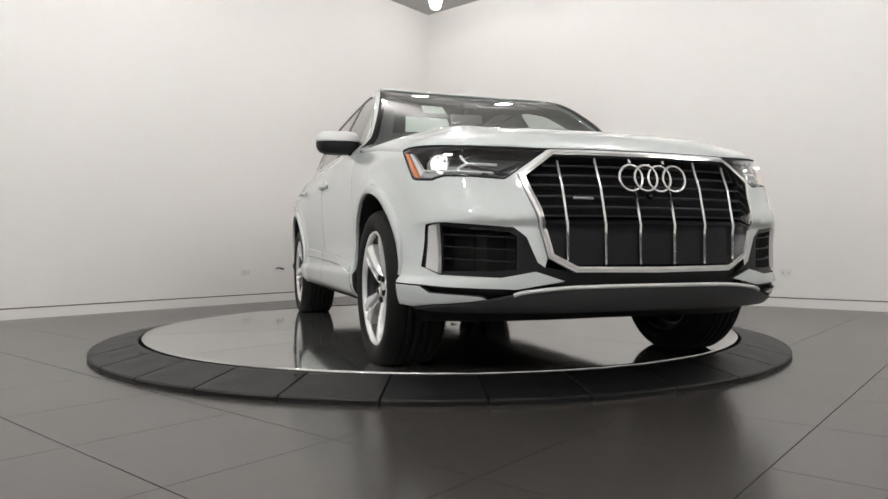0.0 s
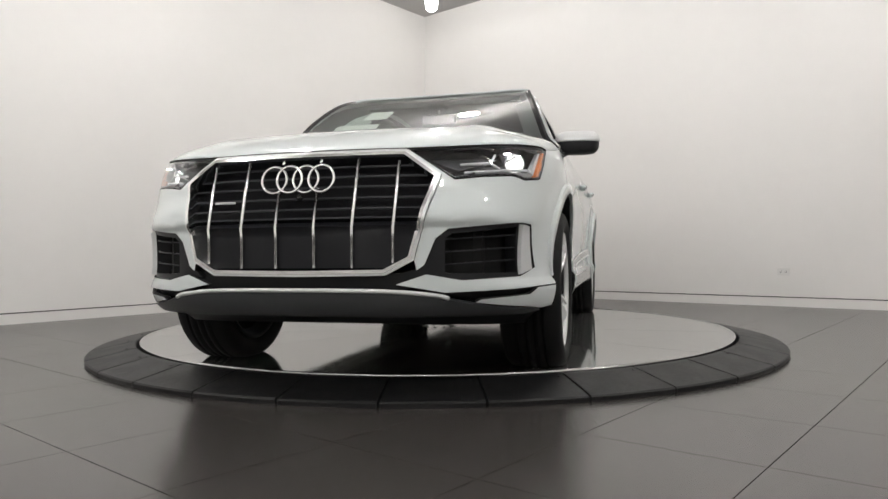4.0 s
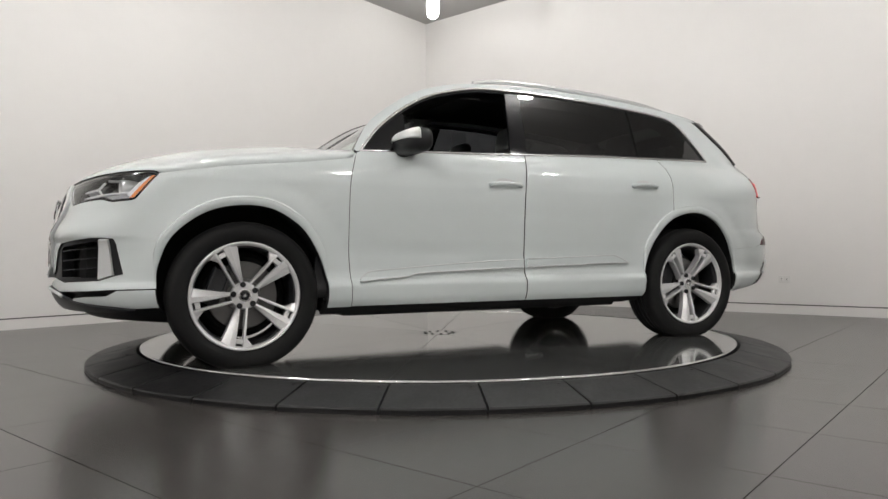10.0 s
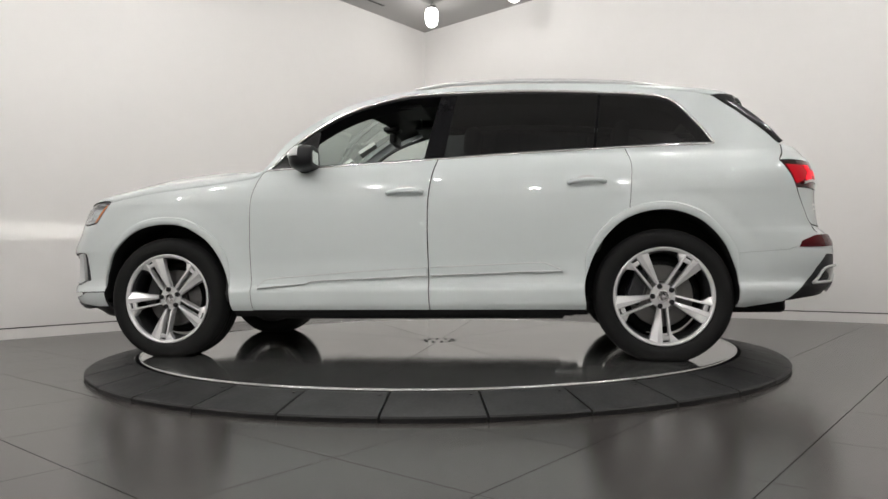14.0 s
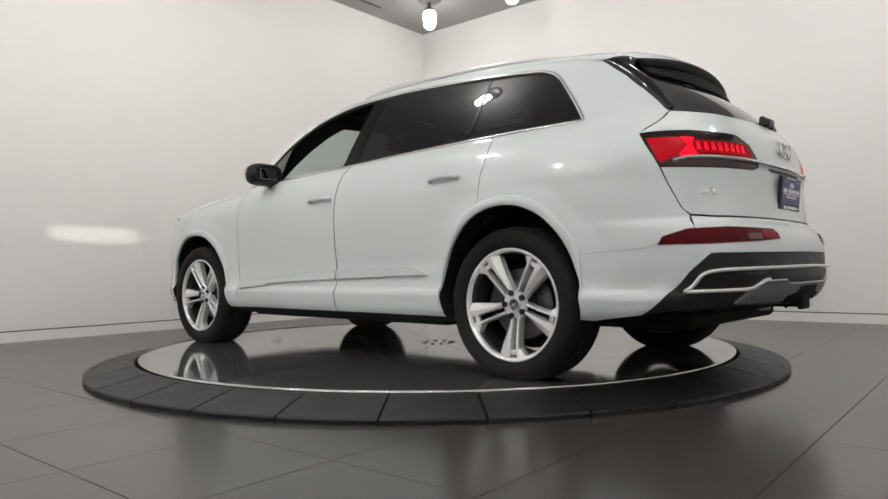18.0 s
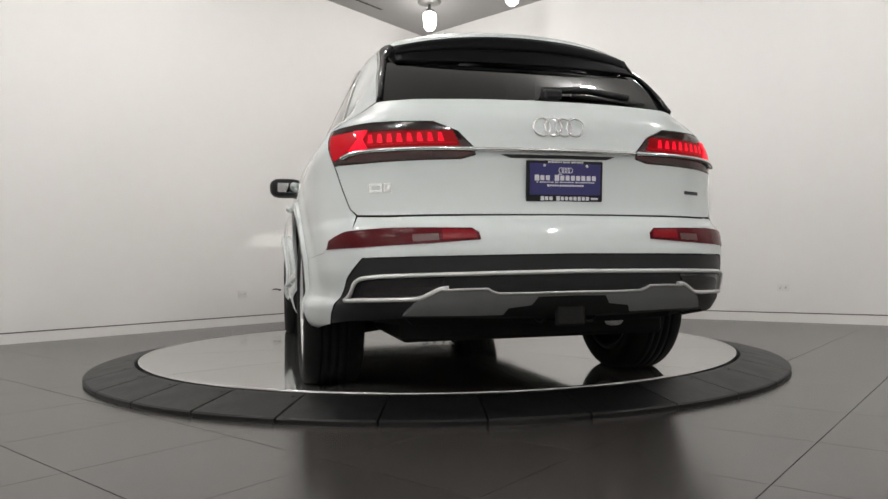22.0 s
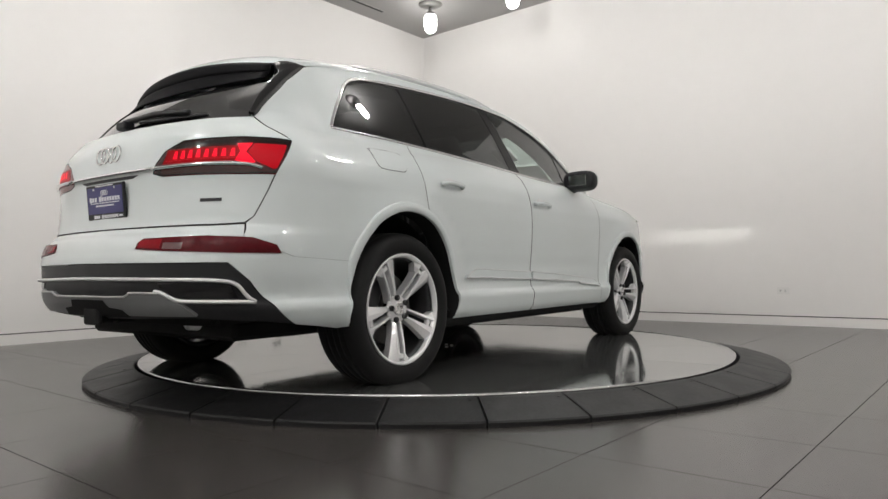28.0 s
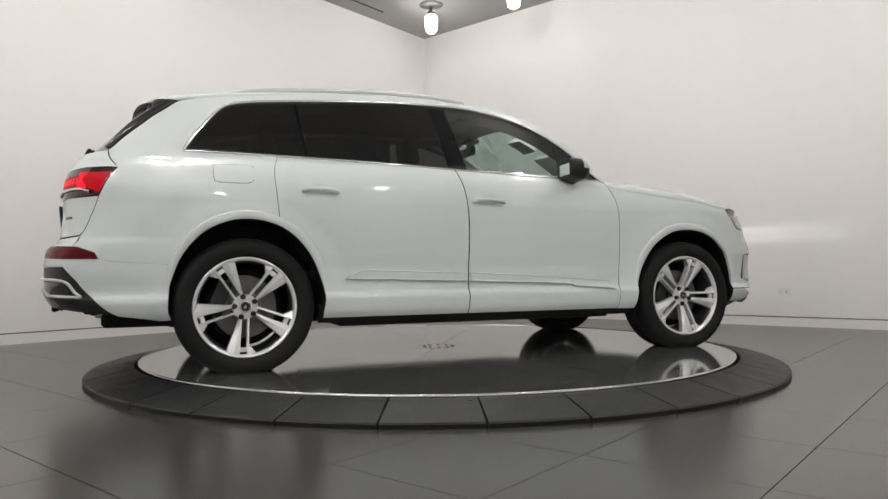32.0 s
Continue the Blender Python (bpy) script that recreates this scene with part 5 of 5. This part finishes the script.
# ------------------------------------------------------------------ tail
def taillamp(sg):
    f = (lambda p: p) if sg > 0 else flip
    t = empty("tail_lamp")
    t.parent = car
    t.matrix_basis = SEAT
    inner = [tuple(q) for q in inset(clean(LAMPR), 0.003)]
    panel("lamp_housing", f(inner), M_TAILIN, t, d=-0.03, thick=0, gap=-0.004, step=(0.04, 0.03))
    c = panel("red_lens", f(inner), M_REDLENS, t, "dark red lamp lens", d=0.0, thick=0.0, gap=0, step=(0.03, 0.02))
    c.visible_shadow = False
    make("lamp_bezel", sheet(f(inner), d=-0.003, thick=0.05, gap=0, holes=[f([tuple(q) for q in inset(inner, 0.007)])], step=(0.05, 0.03)), M_GLOSSB, t)
    for k in range(8):
        s = 5.636 + 0.0405 * k
        seg_ = [(s, 1.042), (s + 0.024, 1.042), (s + 0.012, 1.076), (s - 0.002, 1.076)]
        panel("light_segment", f(seg_), M_REDGLOW, t, "glowing red segment", d=0.002, thick=0.004, gap=0)
    line = [(5.55, 1.032), (5.990, 1.034), (5.990, 1.039), (5.55, 1.038)]
    panel("light_guide", f(line), M_REDSOFT, t, d=0.002, thick=0.004, gap=0)
    back = [(5.605, 1.022), (6.005, 1.024), (5.975, 1.084), (5.62, 1.088)]
    panel("glow_panel", f(back), M_REDBACK, t, d=0.001, thick=0.004, gap=0, step=(0.04, 0.03))
    hook = [(5.412, 1.096), (5.548, 1.097), (5.582, 1.060), (5.545, 1.018), (5.474, 0.987), (5.460, 0.992)]
    panel("corner_light", f(hook), M_REDSOFT, t, "glowing red corner light", d=0.002, thick=0.004, gap=0, step=(0.03, 0.03))
    hook2 = [(5.555, 1.097), (5.622, 1.095), (5.612, 1.060), (5.636, 1.022), (5.560, 1.012), (5.549, 1.016), (5.588, 1.060)]
    panel("corner_guide", f(hook2), M_REDGLOW, t, d=0.005, thick=0.004, gap=0)
    ln = spline([(5.520, 0.992), (5.58, 1.006), (5.70, 1.011), (5.90, 1.012), (6.058, 1.010)], 6)
    P, _ = skin(ln[:, 0] * sg, ln[:, 1], 0.010)
    rod("bright_strip", [tuple(p) for p in P], 0.010, M_CHROME, t, "bright chrome strip", n=10, flat=0.8)


def bars(parent, x, y0, z0, w, h, rows, material, lean=0.0):
    """Unreadable lines of print, as plain bars; rows are (centre, height over the foot, width, thickness) as parts of the plate."""
    for cy, cz, bw, bh in rows:
        o = part("print_bar", box(-0.0012, 0.0, cy * w - bw * w / 2, cy * w + bw * w / 2, cz * h - bh * h / 2, cz * h + bh * h / 2), material, parent)
        o.location = (x, y0, z0)


def build_tail(gate):
    for sg in (1, -1):
        taillamp(sg)
        f = (lambda p: p) if sg > 0 else flip
        refl = [(5.358, 0.632), (5.388, 0.668), (5.50, 0.698), (5.70, 0.706), (6.020, 0.701), (6.044, 0.684), (6.048, 0.657), (5.86, 0.645), (5.55, 0.634)]
        r = panel("rear_reflector", f(refl), M_REDDIM, car, "dark red bumper reflector", d=0.004, thick=0.02, gap=0, step=(0.04, 0.03))
        panel("fog_cell", f([(5.905, 0.657), (5.905, 0.695), (6.03, 0.692), (6.035, 0.662)]), M_FOG, r, d=0.006, thick=0.004, gap=0)
        panel("clear_cell", f([(5.79, 0.652), (5.79, 0.678), (5.89, 0.680), (5.89, 0.655)]), M_DULL, r, "dull clear reversing cell", d=0.0055, thick=0.004, gap=0)
        trim = spline([(5.468, 0.430), (5.56, 0.434), (5.66, 0.437), (5.785, 0.441), (5.83, 0.456), (5.872, 0.475), (5.91, 0.480)], 5)
        P, _ = skin(trim[:, 0] * sg, trim[:, 1], 0.006)
        # pale paint in place of chrome, for the brightness it would reflect
        rod("lower_trim", [tuple(p) for p in P], 0.0085, M_BLADE, car, "bright chrome trim", n=8)
        vent = [(5.53, 0.450), (5.555, 0.505), (5.62, 0.512), (5.90, 0.515), (5.88, 0.490), (5.79, 0.453), (5.60, 0.447)]
        panel("vent_panel", f(vent), M_GLOSSB, car, d=0.001, thick=0.01, gap=0)
    cl = spline([(5.468, 0.430), (5.492, 0.462), (5.525, 0.504), (5.60, 0.522), (5.817, 0.528), (TAIL, 0.534)], 6)
    line = [(a, b) for a, b in cl] + [(2 * TAIL - a, b) for a, b in cl[::-1][1:]]
    # the chrome's bright reflection is put into a pale paint here too
    skin_rod("chrome_line", line, 0.0082, M_BLADE, car, "bright chrome line across the bumper", d=0.008, per=1)
    sk = [(TAIL, 0.457), (6.10, 0.457), (6.06, 0.474), (5.860, 0.473), (5.780, 0.424), (5.745, 0.381), (TAIL, 0.378)]
    panel("rear_skid_plate", tailhalves(sk), M_SKID, car, "grey painted rear skid plate", d=0.012, thick=0.03, gap=0, step=(0.06, 0.03))
    cut = [(TAIL, 0.446), (6.262, 0.444), (6.240, 0.414), (6.15, 0.405), (6.13, 0.374), (TAIL, 0.374)]
    panel("hitch_cutout", tailhalves(cut), M_UNDER, car, d=0.014, thick=0.01, gap=0, step=(0.06, 0.03))
    edge = [(5.889, 0.474), (6.06, 0.476), (6.10, 0.459), (TAIL, 0.459), (2 * TAIL - 6.10, 0.459), (2 * TAIL - 6.06, 0.476), (2 * TAIL - 5.889, 0.474)]
    skin_rod("skid_edge", edge, 0.0045, M_SILVER, car, d=0.012, per=2)
    panel("diffuser", tailhalves([(TAIL, 0.385), (5.75, 0.375), (5.45, 0.370), (5.50, 0.300), (5.80, 0.270), (TAIL, 0.270)]), M_UNDER, car, d=-0.06, thick=0.03, gap=0, step=(0.08, 0.04))
    # light bar, recess and plate
    c = [(s, 1.0095) for s in np.linspace(6.06, 2 * TAIL - 6.06, 20)]
    skin_rod("light_bar", c, 0.010, M_CHROME, gate, "bright chrome strip between the lamps", d=0.008, per=1, flat=0.8)
    rec = [(6.16, 0.992), (2 * TAIL - 6.16, 0.992), (2 * TAIL - 6.20, 0.978), (6.20, 0.978)]
    panel("plate_recess", rec, M_BLACKP, gate, d=0.003, thick=0.006, gap=0, step=(0.05, 0.02))
    skin_rod("fold_line", [(s, 0.752 + 0.006) for s in np.linspace(5.75, 2 * TAIL - 5.75, 12)], 0.0015, M_BLACKP, gate, d=-0.004, per=1)
    xr = float(skin(TAIL, 0.89)[0][0])
    pl = empty("plate_frame")
    pl.parent = car
    pl.matrix_basis = SEAT @ pose(xr - 0.009, -0.014, 0.888, 0, -5, 0)
    bm = box(-0.008, 0.006, -0.162, 0.162, -0.080, 0.080, 0.004)
    part("frame_body", bm, M_BLACKP, pl, "black dealer plate frame")
    part("plate", box(-0.0105, -0.0075, -0.150, 0.150, -0.054, 0.068, 0.001), M_PLATE, pl, "dark blue dealer plate with white print")
    def words(counts, width, z, tall):
        """Rows of letter-sized bars for a line of print."""
        n = sum(counts) + 0.7 * (len(counts) - 1)
        step, at_, out = width / n, width / 2, []
        for c in counts:
            for k in range(c):
                out.append((at_ - (k + 0.5) * step, z, step * (0.74 if k else 0.84), tall * (1.0 if k else 1.2)))
            at_ -= (c + 0.7) * step
        return out
    bars(pl, -0.0102, 0, 0, 0.30, 0.16, words((3, 8), 0.88, 0.075, 0.12) + words((1, 8, 2, 8, 11), 0.82, -0.03, 0.028) + words((15,), 0.52, -0.11, 0.045) + [(0.08, 0.17, 0.06, 0.02)], M_WHITEINK)
    bars(pl, -0.0078, 0, 0, 0.30, 0.16, words((3, 8), 0.70, -0.425, 0.09) + [(-0.42, -0.425, 0.10, 0.05)] + words((8, 4, 7), 0.5, 0.46, 0.035), M_WHITEINK)
    for k in range(4):
        o = part("plate_mark", ring_bm((k - 1.5) * 0.013, 0.0, 0.010, 0.0016, n=16, m=5), M_WHITEINK, pl)
        o.location = (-0.0105, 0, 0.042)
    for yy in (-0.09, 0.09):
        mesh("plate_bolt", lathe([(0.006, 0.0), (0.006, -0.003), (0.0005, -0.004)], 8, "x", m=Matrix.Translation((-0.0085, yy, 0.060))), M_SILVER, pl)
    xe = float(skin(TAIL, 1.105)[0][0])
    emblem(gate, xe - 0.006, 1.105, 0.036, 0.0465, 0.0048, 0).matrix_basis = pose(xe - 0.006, 0, 1.105, 0, 6, 0)
    # badges as plain raised shapes
    for s, w in ((5.64, 0.052), (5.70, 0.030)):
        panel("badge", [(s, 0.848), (s + w, 0.848), (s + w, 0.882), (s, 0.882)], M_CHROME, gate, d=0.003, thick=0.005, gap=0)
        panel("badge_inset", [(s + 0.008, 0.856), (s + w - 0.008, 0.856), (s + w - 0.008, 0.874), (s + 0.008, 0.874)], M_PAINT, gate, d=0.0035, thick=0.003, gap=0)
    q = [(-5.69, 0.853), (-5.79, 0.853), (-5.79, 0.867), (-5.69, 0.867)]
    panel("badge", q, M_ALLOYD, gate, d=0.003, thick=0.005, gap=0)
    # wiper
    wp = mesh("wiper_pivot", box(-2.440, -2.385, -0.045, 0.035, 1.232, 1.272, 0.010, 2), M_BLACKP, car, "black rear wiper", smooth=False)
    a, b, c3 = [Vector(rear_glass(u, v)) + Vector((-0.022, 0, 0.012)) for u, v in ((0.10, 0.52), (0.16, 0.36), (0.10, 0.20))]
    rod("wiper_arm", [a, b, c3], 0.015, M_BLACKP, wp, n=6)
    d0, d1 = [Vector(rear_glass(u, v)) + Vector((-0.016, 0, 0.006)) for u, v in ((0.07, 0.42), (0.05, 0.13))]
    rod("wiper_blade", [d0, d1], 0.009, M_BLACKP, wp, n=6)


# ------------------------------------------------------------------ mirrors, cabin
def mirror(sg):
    t = empty("side_mirror")
    t.parent = car
    t.matrix_basis = SEAT
    c = Vector((0.580, sg * 0.968, 1.208))

    def shell(lo, hi, grow, name, material, label="", arc=(0.0, 2 * math.pi)):
        bm = bmesh.new()
        n, k = 26, 12
        whole = arc[1] - arc[0] > 6
        rows = []
        for j in range(k + 1):
            v = lo + (hi - lo) * j / k
            row = []
            for i in range(n):
                a = arc[0] + (arc[1] - arc[0]) * i / (n if whole else n - 1)
                ca, sa, cv, sv = math.cos(a), math.sin(a), math.cos(v), math.sin(v)
                px = math.copysign(abs(ca) ** 0.85, ca) * max(cv, 0.0) ** 0.55 * (0.096 if ca > 0 else 0.100) * grow
                py = math.copysign(abs(sa) ** 0.6, sa) * max(cv, 0.0) ** 0.42 * 0.130 * grow
                low_ = 0.068 - 0.20 * max(0.0, -px)
                pz = 1.10 * math.copysign(abs(sv) ** 0.8, sv) * ((0.066 - 0.20 * max(0.0, px)) if sv > 0 else low_) * grow
                px = max(px, -0.060)
                row.append(bm.verts.new(c + Vector((px - 0.25 * sg * sg * (py * 0.4) , sg * py, pz))))
            rows.append(row)
        for p, q in zip(rows, rows[1:]):
            for i in range(n if whole else n - 1):
                bm.faces.new((p[i], p[(i + 1) % n], q[(i + 1) % n], q[i]))
        if whole:
            bm.faces.new(rows[0][::-1])
            bm.faces.new(rows[-1])
        bmesh.ops.recalc_face_normals(bm, faces=bm.faces)
        if not whole:
            bmesh.ops.solidify(bm, geom=bm.faces[:], thickness=0.003)
        return part(name, bm, material, t, label, smooth=True)
    shell(-math.pi / 2 + 0.02, math.pi / 2 - 0.02, 1.0, "mirror_shell", M_BLACKP, "black mirror shell")
    shell(0.0, math.pi / 2 - 0.05, 1.045, "mirror_cap", M_BLADE, "pale silver mirror cap", arc=(-1.42, 1.42))
    bm = box(-0.0015, 0.0015, -0.072, 0.072, -0.036, 0.038, 0.001)
    bmesh.ops.transform(bm, matrix=Matrix.Translation(c + Vector((-0.061, 0, 0.0))) @ Matrix.Rotation(sg * radians(5.7), 4, "Z"), verts=bm.verts)
    part("mirror_face", bm, M_MIRROR, t)
    rod("mirror_arm", [(0.615, sg * 0.84, 1.146), (0.612, sg * 0.89, 1.154), (0.595, sg * 0.945, 1.178)], 0.042, M_BLACKP, t, n=12, flat=0.7)


def cushion(x0, x1, y0, y1, z0, z1, r=0.04):
    return box(x0, x1, y0, y1, z0, z1, r, 3)


def seat(x, y, w=0.26, rest=1):
    t = empty("car_seat")
    t.parent = car
    t.matrix_basis = SEAT @ pose(x, y, 0)
    part("seat_base", cushion(-0.26, 0.27, -w, w, 0.50, 0.66, 0.05), M_SEAT, t, smooth=True)
    bm = cushion(-0.07, 0.07, -w, w, 0.0, 0.62, 0.05)
    bmesh.ops.transform(bm, matrix=pose(-0.25, 0, 0.62, 0, -17, 0), verts=bm.verts)
    part("seat_back", bm, M_SEAT, t, smooth=True)
    for k in range(rest):
        yy = 0 if rest == 1 else (k - (rest - 1) / 2) * 0.40
        bm = cushion(-0.05, 0.05, -0.13, 0.13, 0.0, 0.19, 0.045)
        bmesh.ops.transform(bm, matrix=pose(-0.46, yy, 1.27, 0, -10, 0), verts=bm.verts)
        h = part("headrest", bm, M_SEAT, t, smooth=True)
        for d in (-0.05, 0.05):
            rod("headrest_post", [(-0.435, yy + d, 1.20), (-0.455, yy + d, 1.31)], 0.006, M_CHROME, h, n=6)
    return t


def build_cabin():
    for y in (0.39, -0.39):
        seat(0.10, y)
    seat(-0.85, 0.0, 0.66, 3)
    seat(-1.62, 0.0, 0.56, 2)
    grid("dashboard", lambda u, v: (0.98 - 0.50 * u, (2 * v - 1) * 0.80, 1.115 + 0.035 * math.sin(math.pi * u) - 0.10 * max(0, u - 0.75) * 4 * 0.5), 8, 12, M_CABIN, car, "black dashboard", thick=0.05)
    mesh("dash_front", box(0.45, 0.60, -0.80, 0.80, 0.60, 1.08, 0.03), M_CABIN, car, smooth=False)
    mesh("bulkhead", box(0.78, 0.95, -0.84, 0.84, 0.32, 1.11, 0.02), M_CABIN, car, smooth=False)
    grid("headliner", lambda u, v: tuple(Vector(roof(0.02 + 0.94 * u, 0.03 + 0.94 * v)) - Vector((0, 0, 0.035))), 16, 12, M_CABIN, car, "dark headliner")
    grid("header_lining", lambda u, v: tuple(Vector(screen(0.76 + 0.24 * u, 0.05 + 0.90 * v)) + Vector((-0.035, 0, -0.020))), 6, 16, M_CABIN, car, "dark roof header lining")
    # steering wheel on the left
    bm = ring_bm(0, 0, 0.178, 0.016, n=36, m=8)
    bmesh.ops.transform(bm, matrix=pose(0.44, 0.39, 1.02, 0, 22, 0), verts=bm.verts)
    sw = mesh("steering_wheel", bm, M_CABIN, car, "black steering wheel")
    for a in (0, 180, 270):
        q = radians(a)
        p0, p1 = pose(0.44, 0.39, 1.02, 0, 22, 0) @ Vector((0, 0, 0)), pose(0.44, 0.39, 1.02, 0, 22, 0) @ Vector((0, 0.17 * math.cos(q), 0.17 * math.sin(q)))
        rod("steering_spoke", [p0, p1], 0.018, M_CABIN, sw, n=8)
    mesh("steering_boss", lathe([(0.0005, -0.03), (0.07, -0.02), (0.075, 0.02), (0.0005, 0.03)], 18, "x", m=pose(0.44, 0.39, 1.02, 0, 22, 0)), M_CABIN, sw)
    mesh("rear_view_mirror", box(0.22, 0.26, -0.12, 0.12, 1.435, 1.505, 0.012, 2), M_CABIN, car, "black interior mirror", smooth=False)
    rod("mirror_stalk", [(0.24, 0, 1.50), (0.26, 0, 1.58)], 0.014, M_CABIN, car, n=6)
    mesh("sensor_cover", box(0.20, 0.32, -0.06, 0.06, 1.535, 1.572, 0.012), M_CABIN, car, smooth=False)
    for y in (0.36, -0.36):
        mesh("sun_visor", box(-0.06, 0.12, y - 0.20, y + 0.20, 1.585, 1.599, 0.005), M_CABIN, car, smooth=False)
    # papers behind the screen
    grid("screen_paper", lambda u, v: tuple(Vector(screen(0.14 + 0.20 * u, 0.115 + 0.19 * v)) + Vector((-0.012, 0, -0.008))), 3, 4, M_PAPER, car, "white paper behind the windscreen")
    grid("screen_paper", lambda u, v: tuple(Vector(screen(0.42 + 0.16 * u, 0.205 + 0.11 * v)) + Vector((-0.012, 0, -0.008))), 3, 4, M_PAPER, car, "white paper behind the windscreen")


gate = build_shell()
build_top()
build_windows()
build_under()
build_wheels()
build_nose()
for side in (1, -1):
    headlamp(side)
    mirror(side)
build_tail(gate)
build_cabin()
flap = [(4.565, 1.073), (4.585, 1.055), (4.61, 1.050), (4.74, 1.050), (4.768, 1.056), (4.780, 1.075), (4.782, 1.140), (4.765, 1.158), (4.585, 1.158), (4.567, 1.145)]
panel("fuel_flap", flip(flap), M_PAINT, car, d=0.0015, thick=0.004, gap=0)
skin_rod("flap_gap", [(-a, b) for a, b in flap[::-1]], 0.0015, M_BLACKP, car, d=0.0, per=2)


# ------------------------------------------------------------------ floor tiles
def tiles():
    one = box(-0.2982, 0.2982, -0.2982, 0.2982, -0.004, 0.0)
    me = bpy.data.meshes.new("tile")
    one.to_mesh(me)
    one.free()
    me.materials.append(M_TILE)
    rest = bmesh.new()
    for i in range(-13, 9):
        for j in range(-7, 14):
            a, b = -0.57 + 0.6 * i + 0.3, -0.26 + 0.6 * j + 0.3
            if a > A1 + 0.3 or b < B0 - 0.3 or a < A0 - 0.3 or b > B1 + 0.3:
                continue
            if math.hypot(a, b) < 1.5:
                continue
            near = a > -3.6 and b < 3.6
            if near:
                ob = new("tile", me)
                ob.parent = floor
                ob.matrix_basis = pose(*rm(a, b, 0), 0, 0, YAW)
            else:
                box(a - 0.2982, a + 0.2982, b - 0.2982, b + 0.2982, -0.004, 0.0, bm=rest)
    bmesh.ops.transform(rest, matrix=ROOM, verts=rest.verts)
    bmesh.ops.recalc_face_normals(rest, faces=rest.faces)
    part("tile_field", rest, M_TILE, floor, kind="stuff")


tiles()


# ------------------------------------------------------------------ what moves
def motions():
    rows = [(t, pose(0, 0, 0, 0, 0, a)) for t, a in TURN]
    walk(deck, rows)
    walk(car, [(t, pose(0, 0, DECK, 0, 0, a)) for t, a in TURN])


motions()
